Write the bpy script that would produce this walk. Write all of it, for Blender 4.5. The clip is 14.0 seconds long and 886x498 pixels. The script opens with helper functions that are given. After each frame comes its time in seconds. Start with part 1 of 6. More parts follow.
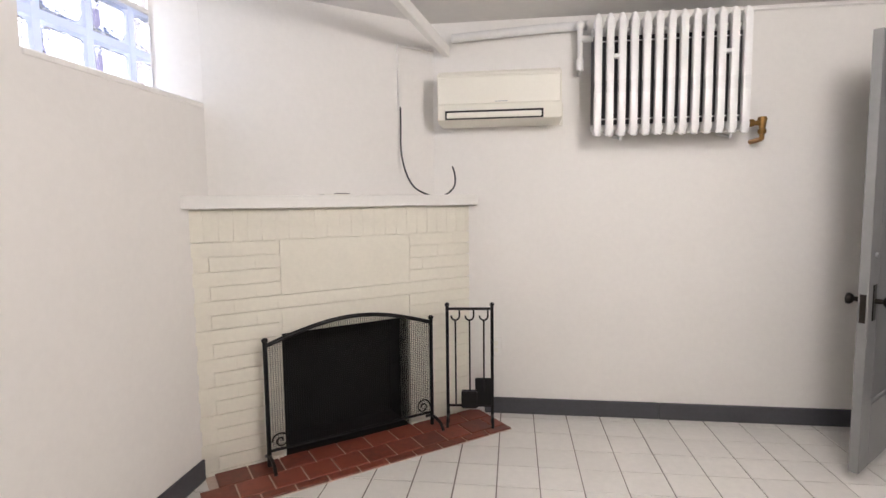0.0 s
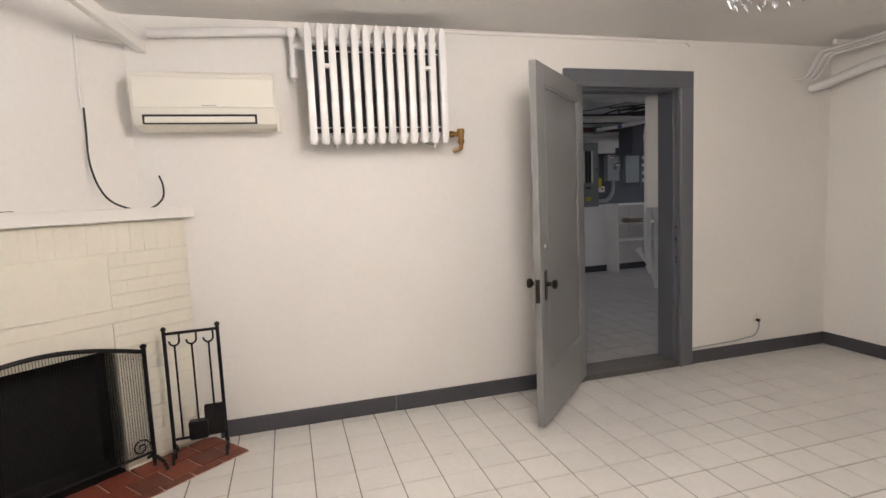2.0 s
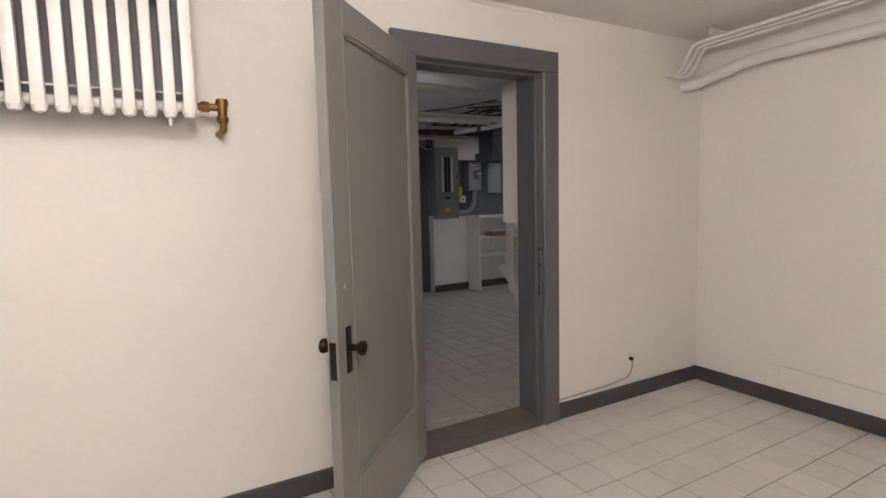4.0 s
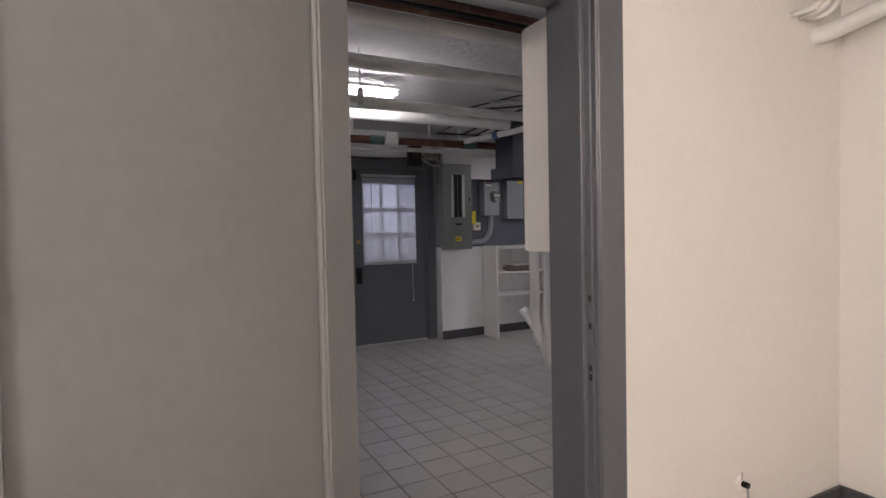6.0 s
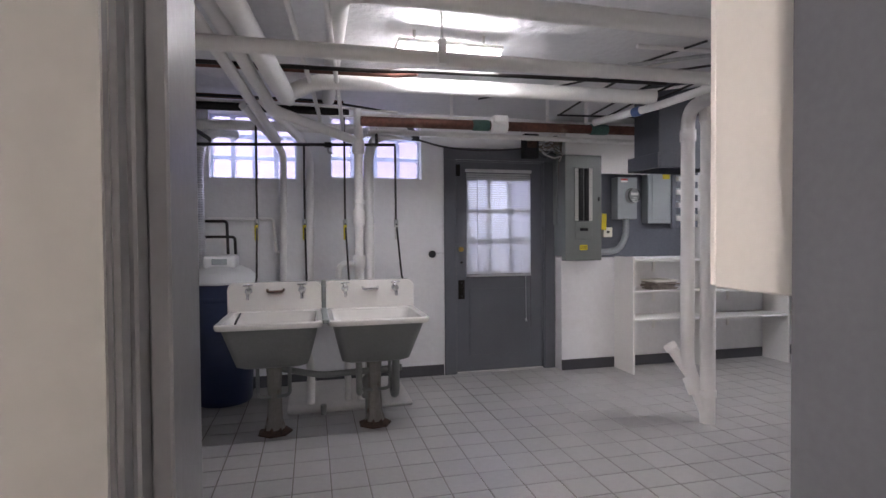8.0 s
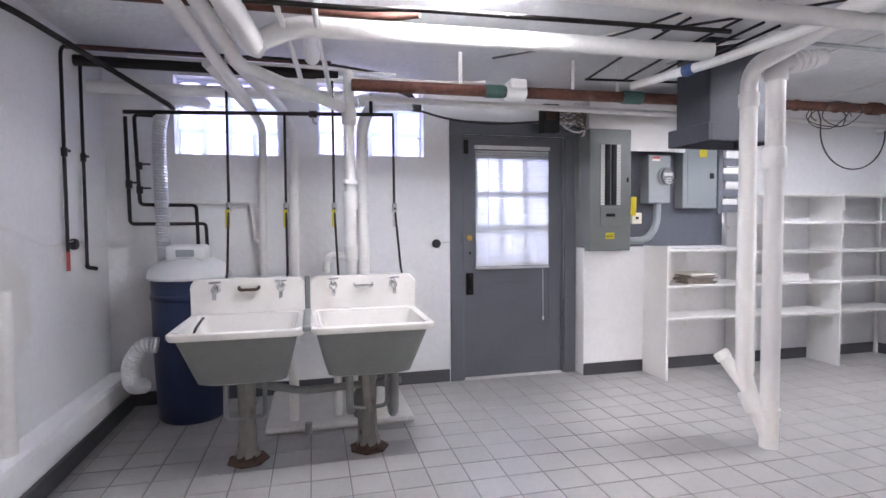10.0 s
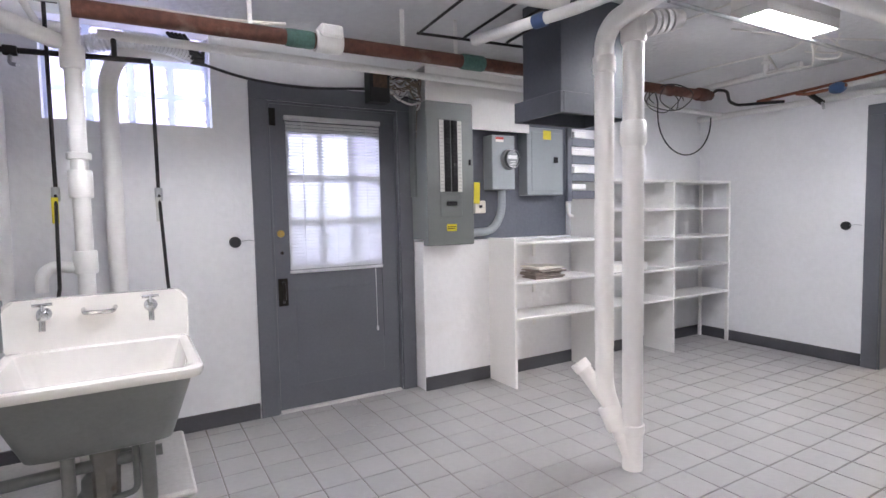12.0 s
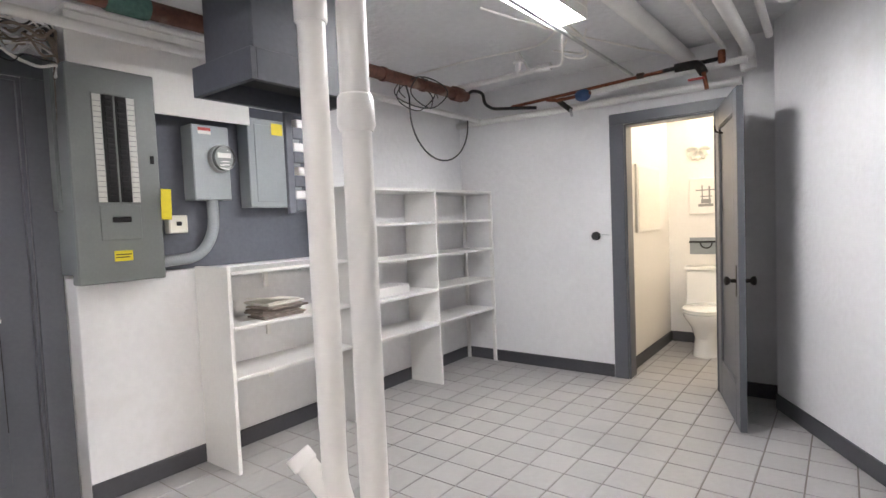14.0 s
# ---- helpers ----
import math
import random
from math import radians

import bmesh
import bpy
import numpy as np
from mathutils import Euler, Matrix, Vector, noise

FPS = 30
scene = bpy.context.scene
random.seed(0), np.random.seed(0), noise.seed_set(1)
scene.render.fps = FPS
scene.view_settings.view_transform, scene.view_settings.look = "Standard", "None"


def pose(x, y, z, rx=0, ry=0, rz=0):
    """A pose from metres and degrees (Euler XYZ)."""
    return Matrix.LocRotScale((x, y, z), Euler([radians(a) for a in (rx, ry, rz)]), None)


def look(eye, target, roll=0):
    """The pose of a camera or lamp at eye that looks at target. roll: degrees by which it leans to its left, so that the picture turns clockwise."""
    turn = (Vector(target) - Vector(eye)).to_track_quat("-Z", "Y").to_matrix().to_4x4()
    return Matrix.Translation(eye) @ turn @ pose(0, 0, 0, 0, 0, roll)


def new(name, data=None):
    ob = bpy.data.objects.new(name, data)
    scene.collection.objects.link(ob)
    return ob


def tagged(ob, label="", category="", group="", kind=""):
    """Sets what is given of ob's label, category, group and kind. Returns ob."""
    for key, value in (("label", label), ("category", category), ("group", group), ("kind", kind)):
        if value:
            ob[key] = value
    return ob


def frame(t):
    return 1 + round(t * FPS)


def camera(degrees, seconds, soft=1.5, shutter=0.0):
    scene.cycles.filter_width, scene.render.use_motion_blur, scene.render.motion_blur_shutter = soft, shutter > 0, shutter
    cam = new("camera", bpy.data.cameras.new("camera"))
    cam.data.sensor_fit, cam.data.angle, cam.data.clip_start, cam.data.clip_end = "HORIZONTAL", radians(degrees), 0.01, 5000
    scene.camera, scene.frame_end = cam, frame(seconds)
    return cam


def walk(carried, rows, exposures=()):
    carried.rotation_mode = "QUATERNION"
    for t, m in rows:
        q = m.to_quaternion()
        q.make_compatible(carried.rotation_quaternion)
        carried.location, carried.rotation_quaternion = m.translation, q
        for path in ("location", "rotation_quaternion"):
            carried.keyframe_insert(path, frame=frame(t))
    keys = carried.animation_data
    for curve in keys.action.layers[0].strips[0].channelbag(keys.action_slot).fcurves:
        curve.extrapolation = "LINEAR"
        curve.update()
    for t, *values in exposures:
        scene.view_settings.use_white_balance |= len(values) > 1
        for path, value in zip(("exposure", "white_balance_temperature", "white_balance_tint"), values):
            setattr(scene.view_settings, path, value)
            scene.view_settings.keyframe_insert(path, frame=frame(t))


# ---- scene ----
cam = camera(79.7, 14.0)
PATH = [
    (0, (-0.082, 0.188, 1.316), (-0.345, 2.163, 1.138), -0.7),
    (0.5, (-0.05, 0.164, 1.355), (-0.123, 2.153, 1.159), -1.3),
    (1, (0.015, 0.142, 1.366), (0.145, 2.128, 1.172), -1.6),
    (1.5, (0.094, 0.13, 1.373), (0.439, 2.091, 1.176), -2.0),
    (2, (0.197, 0.183, 1.362), (0.752, 2.093, 1.155), -2.5),
    (2.5, (0.362, 0.369, 1.363), (1.104, 2.213, 1.141), -2.8),
    (3, (0.534, 0.567, 1.354), (1.448, 2.331, 1.13), -2.5),
    (3.2, (0.621, 0.671, 1.367), (1.589, 2.406, 1.134), -2.2),
    (5.5, (1.509, 1.836, 1.283), (2.47, 3.588, 1.204), -0.6),
    (6, (1.738, 2.146, 1.266), (2.656, 3.921, 1.201), -1.2),
    (6.5, (1.879, 2.373, 1.276), (2.747, 4.174, 1.218), -1.5),
    (7, (2.056, 2.614, 1.279), (2.788, 4.475, 1.232), -0.9),
    (7.5, (2.172, 2.808, 1.28), (2.767, 4.717, 1.242), -0.2),
    (8, (2.254, 3.005, 1.28), (2.732, 4.947, 1.238), -0.4),
    (10.3, (2.418, 3.748, 1.281), (2.895, 5.687, 1.177), -0.4),
    (10.5, (2.47, 3.834, 1.285), (3.0, 5.759, 1.171), -0.5),
    (11, (2.543, 4.054, 1.299), (3.242, 5.923, 1.168), -0.6),
    (11.5, (2.616, 4.192, 1.279), (3.462, 6.0, 1.151), -0.9),
    (12, (2.795, 4.338, 1.279), (3.799, 6.063, 1.146), -1.2),
    (12.5, (2.996, 4.484, 1.292), (4.177, 6.093, 1.157), -1.6),
    (13, (3.214, 4.593, 1.283), (4.552, 6.074, 1.154), -1.8),
    (13.5, (3.431, 4.742, 1.293), (4.911, 6.082, 1.174), -2.1),
    (14, (3.638, 4.819, 1.275), (5.23, 6.024, 1.174), -2.4),
]
STOPS = [(0.0, -0.08, 6150, 16), (2.0, -0.05, 6500, 16), (3.2, -0.05, 6700, 17), (5.3, 0.28, 6750, 19), (6.0, 0.5, 6700, 20), (7.2, 0.9, 6650, 20), (8.0, 1.35, 6550, 20), (10.3, 2.4, 6300, 19), (12.0, 2.28, 6450, 18), (14.0, 2.27, 6800, 15)]
walk(cam, [(t, look(eye, target, roll)) for t, eye, target, roll in PATH], STOPS)

# ---- world, sun and lamps ----
world = bpy.data.worlds.new("sky")
scene.world = world
world.use_nodes = True
sky = world.node_tree.nodes.new("ShaderNodeTexSky")
sky.sky_type, sky.sun_disc = "NISHITA", False
sky.sun_elevation, sky.sun_rotation = radians(49.8), radians(251.0)
world.node_tree.nodes["Background"].inputs[1].default_value = 0.09
world.node_tree.links.new(sky.outputs[0], world.node_tree.nodes["Background"].inputs[0])


def lamp(name, kind, m, watts, colour, **more):
    data = bpy.data.lights.new(name, kind)
    data.energy, data.color = watts, colour
    if "size" in more:
        data.size = more["size"]
    if "size_y" in more:
        data.shape, data.size_y = "RECTANGLE", more["size_y"]
    if "soft" in more:
        data.shadow_soft_size = more["soft"]
    if "angle" in more:
        data.angle = radians(more["angle"])
    ob = new(name, data)
    ob.matrix_world = m
    return ob


B_WALL, W1_FACE = 7.80, -1.56
WARM, COOL, DAY = (1.0, 0.94, 0.86), (0.88, 0.93, 1.0), (0.80, 0.88, 1.0)
lamp("sun", "SUN", look((-6.4, -2.2, 8), (0, 0, 0)), 3.0, (1, 0.95, 0.88), angle=0.5)
lamp("chandelier_bulb", "POINT", pose(2.08, 1.88, 2.17), 4, WARM, soft=0.15)
# Main light of the fireplace room, added from an unseen, assumed source.
lamp("added_room_bulb", "POINT", pose(0.9, 1.1, 2.14), 108, WARM, soft=0.25)
lamp("tube_glow_front", "AREA", pose(3.01, 5.89, 2.265), 3.0, COOL, size=0.56, size_y=0.12)
lamp("tube_glow_back", "AREA", pose(5.985, 5.975, 2.275), 5.0, COOL, size=0.6, size_y=0.15)
lamp("vanity_bulb", "POINT", pose(8.6, 5.4, 2.15), 2.6, (1, 0.88, 0.62), soft=0.08)
lamp("window_light_west", "AREA", pose(W1_FACE - 0.15, 2.14, 2.02, 0, -90, 0), 4, DAY, size=0.42, size_y=0.92)
lamp("window_light_back", "AREA", look((1.76, 8.8, 3.0), (1.76, 7.8, 1.95)), 6.6, DAY, size=0.8, size_y=0.6)
lamp("window_light_back_2", "AREA", look((2.81, 8.8, 3.0), (2.81, 7.8, 1.95)), 6.6, DAY, size=0.8, size_y=0.6)
lamp("window_light_door", "AREA", pose(3.995, B_WALL + 0.42, 1.45, -90, 0, 0), 1.8, (0.72, 0.82, 1.0), size=0.5, size_y=0.8)


# ---- materials ----
def material(name, colour, rough=0.6, metal=0.0, vary=0.06, grain=60.0, blotch=3.0, bump=0.1, depth=0.002, random_tint=0.0, coat=0.0, stain=None, stain_size=2.0, stain_cut=0.6):
    m = bpy.data.materials.new(name)
    m.use_nodes = True
    t = m.node_tree
    n, link = t.nodes, t.links.new
    shader = n["Principled BSDF"]
    shader.inputs["Metallic"].default_value = metal
    shader.inputs["Coat Weight"].default_value = coat
    where = n.new("ShaderNodeTexCoord").outputs["Object"]
    if random_tint:
        where = n.new("ShaderNodeNewGeometry").outputs["Position"]

    def cloud(scale, detail):
        tex = n.new("ShaderNodeTexNoise")
        tex.inputs["Scale"].default_value, tex.inputs["Detail"].default_value = scale, detail
        link(where, tex.inputs["Vector"])
        return tex.outputs["Fac"]

    big, small = cloud(blotch, 4), cloud(grain, 3)
    mix = n.new("ShaderNodeMath")
    mix.operation = "ADD"
    link(big, mix.inputs[0]), link(small, mix.inputs[1])
    total = mix.outputs[0]
    if random_tint:
        info = n.new("ShaderNodeObjectInfo")
        island = n.new("ShaderNodeNewGeometry")
        both = n.new("ShaderNodeMath")
        both.operation = "ADD"
        link(info.outputs["Random"], both.inputs[0]), link(island.outputs["Random Per Island"], both.inputs[1])
        frac = n.new("ShaderNodeMath")
        frac.operation = "FRACT"
        link(both.outputs[0], frac.inputs[0])
        scaled = n.new("ShaderNodeMath")
        scaled.operation = "MULTIPLY_ADD"
        scaled.inputs[1].default_value, scaled.inputs[2].default_value = random_tint, -random_tint / 2
        link(frac.outputs[0], scaled.inputs[0])
        more = n.new("ShaderNodeMath")
        more.operation = "ADD"
        link(total, more.inputs[0]), link(scaled.outputs[0], more.inputs[1])
        total = more.outputs[0]
    ramp = n.new("ShaderNodeValToRGB")
    ramp.color_ramp.elements[0].position, ramp.color_ramp.elements[1].position = 0.35, 0.65
    ramp.color_ramp.elements[0].color = (*(c * (1 - vary) for c in colour), 1)
    ramp.color_ramp.elements[1].color = (*(min(1, c * (1 + vary)) for c in colour), 1)
    half = n.new("ShaderNodeMath")
    half.operation = "MULTIPLY"
    half.inputs[1].default_value = 0.5
    link(total, half.inputs[0]), link(half.outputs[0], ramp.inputs["Fac"])
    out = ramp.outputs["Color"]
    if stain:
        spots = n.new("ShaderNodeValToRGB")
        spots.color_ramp.elements[0].position, spots.color_ramp.elements[1].position = stain_cut, stain_cut + 0.12
        link(cloud(stain_size, 6), spots.inputs["Fac"])
        dirty = n.new("ShaderNodeMix")
        dirty.data_type = "RGBA"
        link(spots.outputs["Color"], dirty.inputs["Factor"]), link(out, dirty.inputs["A"])
        dirty.inputs["B"].default_value = (*stain, 1)
        out = dirty.outputs["Result"]
    link(out, shader.inputs["Base Color"])
    dull = n.new("ShaderNodeMapRange")
    dull.inputs["To Min"].default_value, dull.inputs["To Max"].default_value = max(0.02, rough - 0.08), min(1, rough + 0.08)
    link(big, dull.inputs["Value"]), link(dull.outputs[0], shader.inputs["Roughness"])
    if bump:
        rise = n.new("ShaderNodeBump")
        rise.inputs["Strength"].default_value, rise.inputs["Distance"].default_value = bump, depth
        link(mix.outputs[0], rise.inputs["Height"]), link(rise.outputs[0], shader.inputs["Normal"])
    return m


def glow(name, colour, strength):
    m = material(name, colour, 0.4, bump=0)
    shader = m.node_tree.nodes["Principled BSDF"]
    shader.inputs["Emission Color"].default_value = (*colour, 1)
    shader.inputs["Emission Strength"].default_value = strength
    return m


def glass(name, colour=(0.95, 0.98, 1), rough=0.05, bump=0.0):
    m = material(name, colour, rough, vary=0.01, grain=9, blotch=20, bump=bump, depth=0.01)
    shader = m.node_tree.nodes["Principled BSDF"]
    shader.inputs["Transmission Weight"].default_value = 1.0
    shader.inputs["IOR"].default_value = 1.2
    return m


PLASTER = material("cream plaster paint", (0.81, 0.785, 0.745), 0.62, vary=0.02, grain=35, blotch=2.2, bump=0.25, depth=0.003)
PLASTER_COOL = material("old white basement paint", (0.79, 0.79, 0.80), 0.6, vary=0.035, grain=28, blotch=1.6, bump=0.45, depth=0.006, stain=(0.70, 0.685, 0.665), stain_size=1.3, stain_cut=0.62)
CEILING = material("ceiling paint", (0.72, 0.70, 0.67), 0.75, vary=0.03, grain=25, blotch=1.5, bump=0.3, depth=0.004)
CEILING_2 = material("rough basement ceiling paint", (0.68, 0.68, 0.69), 0.8, vary=0.05, grain=22, blotch=2.5, bump=0.8, depth=0.012)
CREAM_BRICK = material("cream painted brick", (0.80, 0.765, 0.66), 0.5, vary=0.03, grain=45, blotch=6, bump=0.3, depth=0.003, random_tint=0.1)
WHITE_TRIM = material("white gloss paint", (0.82, 0.80, 0.76), 0.4, vary=0.02, grain=60, blotch=4, bump=0.15)
WHITE_BOARD = material("white painted board", (0.80, 0.79, 0.77), 0.45, vary=0.03, grain=50, blotch=3, bump=0.15, stain=(0.6, 0.57, 0.52), stain_size=5, stain_cut=0.68)
GREY = material("slate grey gloss paint", (0.116, 0.122, 0.138), 0.38, vary=0.07, grain=70, blotch=3, bump=0.15)
GREY_DOOR = material("grey door paint", (0.19, 0.191, 0.19), 0.35, vary=0.05, grain=40, blotch=2.5, bump=0.12)
# Baseboard paint; also paints the shade behind the radiator columns.
BASE_AND_SHADE_GREY = material("dark grey baseboard paint and radiator gap shade", (0.062, 0.062, 0.07), 0.45, vary=0.1, grain=50, blotch=4, bump=0.15)
TILE = material("pale ceramic floor tile", (0.66, 0.635, 0.60), 0.32, vary=0.05, grain=30, blotch=5, bump=0.12, random_tint=0.5)
TILE_2 = material("pale grey ceramic floor tile", (0.365, 0.355, 0.345), 0.36, vary=0.06, grain=30, blotch=4, bump=0.15, random_tint=0.6, stain=(0.31, 0.3, 0.29), stain_size=1.1, stain_cut=0.62)
GROUT = material("dirty grout", (0.20, 0.18, 0.16), 0.9, vary=0.15, grain=90, blotch=2)
TERRACOTTA = material("terracotta tile", (0.17, 0.042, 0.024), 0.45, vary=0.3, grain=30, blotch=8, bump=0.3, random_tint=0.8)
PALE_GROUT = material("pale mortar", (0.50, 0.39, 0.32), 0.9, vary=0.1)
SILL = material("worn dark sill paint", (0.10, 0.092, 0.085), 0.5, vary=0.2, grain=40, blotch=6)
IRON = material("black wrought iron", (0.012, 0.011, 0.011), 0.45, 0.6, vary=0.2, grain=120, bump=0.2)
SOOT = material("sooty firebrick", (0.005, 0.0045, 0.004), 0.95, vary=0.4, grain=20, blotch=5, bump=0.5, depth=0.006)
MESH = material("black spark mesh", (0.006, 0.006, 0.006), 0.8, 0.0)
RADIATOR = material("white radiator enamel", (0.83, 0.82, 0.80), 0.3, vary=0.015, grain=60, blotch=5, bump=0.1)
PLASTIC = material("cream white plastic", (0.80, 0.77, 0.68), 0.35, vary=0.015, bump=0.03)
DARK_SLOT = material("dark gap", (0.01, 0.01, 0.01), 0.7)
BRASS = material("aged brass", (0.30, 0.17, 0.055), 0.4, 0.9, vary=0.25, grain=50, blotch=20)
BRONZE = material("dark bronze hardware", (0.022, 0.018, 0.015), 0.35, 0.8, vary=0.2)
CABLE = material("black cable rubber", (0.012, 0.012, 0.013), 0.5, vary=0.1, bump=0)
WHITE_CABLE = material("white cable", (0.72, 0.70, 0.66), 0.45, vary=0.04, bump=0)
PIPE_WHITE = material("white painted pipe", (0.76, 0.75, 0.73), 0.45, vary=0.04, grain=40, blotch=6, bump=0.3, depth=0.004)
PVC = material("white plastic drain pipe", (0.82, 0.80, 0.775), 0.35, vary=0.02, grain=40, blotch=5, bump=0.08)
RUST = material("rusty red iron pipe", (0.115, 0.045, 0.03), 0.7, 0.2, vary=0.35, grain=40, blotch=9, bump=0.5, depth=0.004, stain=(0.24, 0.16, 0.12), stain_size=7)
BLACK_PIPE = material("black steel pipe", (0.022, 0.019, 0.018), 0.45, 0.5, vary=0.3, grain=60, blotch=10)
COPPER = material("old copper pipe", (0.22, 0.08, 0.045), 0.4, 0.9, vary=0.25, grain=40, blotch=12)
VERDIGRIS = material("verdigris coupling", (0.06, 0.13, 0.11), 0.7, vary=0.3)
STEEL = material("galvanised steel", (0.45, 0.46, 0.47), 0.35, 0.9, vary=0.12, grain=30, blotch=15)
FOIL = material("aluminium foil duct", (0.72, 0.73, 0.75), 0.3, 0.9, vary=0.1)
PANEL = material("grey steel cabinet paint", (0.17, 0.185, 0.18), 0.4, vary=0.05, grain=80, blotch=4, bump=0.06)
PANEL_LIGHT = material("light grey steel cabinet paint", (0.29, 0.32, 0.335), 0.4, vary=0.04, grain=80, blotch=4, bump=0.06)
BLUE_BOARD = material("blue-grey painted plywood", (0.105, 0.115, 0.14), 0.6, vary=0.12, grain=40, blotch=4, bump=0.3)
HOOD = material("dark slate painted hood", (0.062, 0.067, 0.082), 0.5, vary=0.12, grain=50, blotch=3, bump=0.2)
BREAKER = material("black breakers", (0.006, 0.006, 0.007), 0.65, vary=0.2)
PAPER = material("paper strip", (0.55, 0.55, 0.52), 0.8, vary=0.06)
YELLOW = material("yellow sticker", (0.72, 0.6, 0.03), 0.5, vary=0.05)
RED = material("red label", (0.5, 0.06, 0.05), 0.5)
ENAMEL = material("white sink enamel", (0.82, 0.795, 0.755), 0.14, vary=0.02, grain=40, blotch=4, bump=0.04, coat=0.4)
SINK_GREY = material("grey painted cast iron", (0.215, 0.225, 0.215), 0.4, vary=0.07, grain=60, blotch=5, bump=0.2)
CHROME = material("worn chrome", (0.6, 0.6, 0.6), 0.2, 1.0, vary=0.15, grain=40, blotch=20)
RUSTY_FOOT = material("rust-stained iron foot", (0.085, 0.05, 0.035), 0.8, 0.1, vary=0.4, grain=60, blotch=14, bump=0.5)
CONCRETE = material("pale concrete slab", (0.60, 0.585, 0.56), 0.8, vary=0.08, grain=50, blotch=5, bump=0.4)
CONCRETE_GREY = material("worn pale grey iron", (0.24, 0.23, 0.21), 0.7, vary=0.12, grain=40, blotch=8, bump=0.3, stain=(0.12, 0.06, 0.035), stain_size=9, stain_cut=0.58)
TANK_BLUE = material("dark blue plastic tank", (0.018, 0.03, 0.085), 0.35, vary=0.1, grain=50, blotch=5, bump=0.06)
TANK_WHITE = material("white plastic lid", (0.76, 0.77, 0.77), 0.35, vary=0.02, bump=0.03)
BLIND = material("ivory blind slats", (0.84, 0.83, 0.79), 0.5, vary=0.02, bump=0.02)


def lets_light_through(m, colour, share):
    n, link = m.node_tree.nodes, m.node_tree.links.new
    thin, both = n.new("ShaderNodeBsdfTranslucent"), n.new("ShaderNodeMixShader")
    thin.inputs["Color"].default_value, both.inputs[0].default_value = (*colour, 1), share
    link(n["Principled BSDF"].outputs[0], both.inputs[1]), link(thin.outputs[0], both.inputs[2])
    link(both.outputs[0], n["Material Output"].inputs[0])


def far_glow(name, dark, pale, scale, strength):
    """A plain glowing backdrop outside a window, with soft cloudy patches."""
    m = glow(name, pale, strength)
    n, link = m.node_tree.nodes, m.node_tree.links.new
    where, tex, ramp = n.new("ShaderNodeTexCoord"), n.new("ShaderNodeTexNoise"), n.new("ShaderNodeValToRGB")
    tex.inputs["Scale"].default_value, tex.inputs["Detail"].default_value = scale, 5
    ramp.color_ramp.elements[0].position, ramp.color_ramp.elements[1].position = 0.42, 0.58
    ramp.color_ramp.elements[0].color, ramp.color_ramp.elements[1].color = (*dark, 1), (*pale, 1)
    link(where.outputs["Object"], tex.inputs["Vector"]), link(tex.outputs["Fac"], ramp.inputs["Fac"])
    link(ramp.outputs["Color"], n["Principled BSDF"].inputs["Emission Color"])
    return m


lets_light_through(BLIND, (0.80, 0.82, 0.86), 0.5)
DUSTY = material("dusty brown wire", (0.20, 0.155, 0.125), 0.8, vary=0.25, grain=90, blotch=20)
JOINT = material("pale window joints", (0.8, 0.82, 0.86), 0.5, vary=0.02)
lets_light_through(JOINT, (0.85, 0.9, 1.0), 0.75)
DAY_WEST = far_glow("bright garden light", (0.36, 0.32, 0.36), (1.0, 0.98, 1.0), 2.2, 5.5)
DAY_BACK = far_glow("bright brick light", (0.34, 0.25, 0.42), (0.62, 0.56, 0.78), 5.0, 0.085)
PORCELAIN = material("white porcelain", (0.85, 0.84, 0.81), 0.1, vary=0.01, bump=0, coat=0.5)
TUBE = glow("fluorescent tube", (0.96, 0.98, 1.0), 28)
TUBE_BARE = glow("bare fluorescent tube", (0.96, 0.98, 1.0), 34)
SHADE_GLOW = glow("lit glass shade", (1.0, 0.9, 0.78), 5)
BLOCK = glass("glass block", (0.93, 0.96, 1), 0.12, 0.6)
PANE = glass("window glass", (0.96, 0.98, 1), 0.02)
SOIL = material("outside gravel", (0.35, 0.32, 0.28), 0.9, vary=0.2)
PRINT = material("grey print", (0.28, 0.28, 0.27), 0.6, vary=0.1)
PAPER_WHITE = material("white paper", (0.78, 0.76, 0.70), 0.7, vary=0.04)
NEWS = material("old newspapers", (0.24, 0.205, 0.18), 0.85, vary=0.2, grain=40, blotch=15)


# ---- building blocks ----
def mesh_of(name, bm, mat, smooth=False):
    bmesh.ops.recalc_face_normals(bm, faces=bm.faces)
    data = bpy.data.meshes.new(name)
    bm.to_mesh(data)
    bm.free()
    data.materials.append(mat)
    if smooth:
        data.shade_smooth()
        data.set_sharp_from_angle(angle=radians(38))
    return data


def thing(name, m, label, category, group="", kind=""):
    ob = new(name)
    ob.matrix_world = m
    return tagged(ob, label, category, group, kind)


def part(name, bm, mat, parent, label="", smooth=False, m=None):
    ob = new(name, mesh_of(name, bm, mat, smooth))
    ob.parent = parent
    if m is not None:
        ob.matrix_basis = m
    return tagged(ob, label)


def solo(name, bm, mat, label, category, group="", kind="", smooth=False, m=None):
    ob = new(name, mesh_of(name, bm, mat, smooth))
    if m is not None:
        ob.matrix_world = m
    return tagged(ob, label, category, group, kind)


def structure(name, bm, mat, label="", category=""):
    return solo(name, bm, mat, label, category, kind="structure")


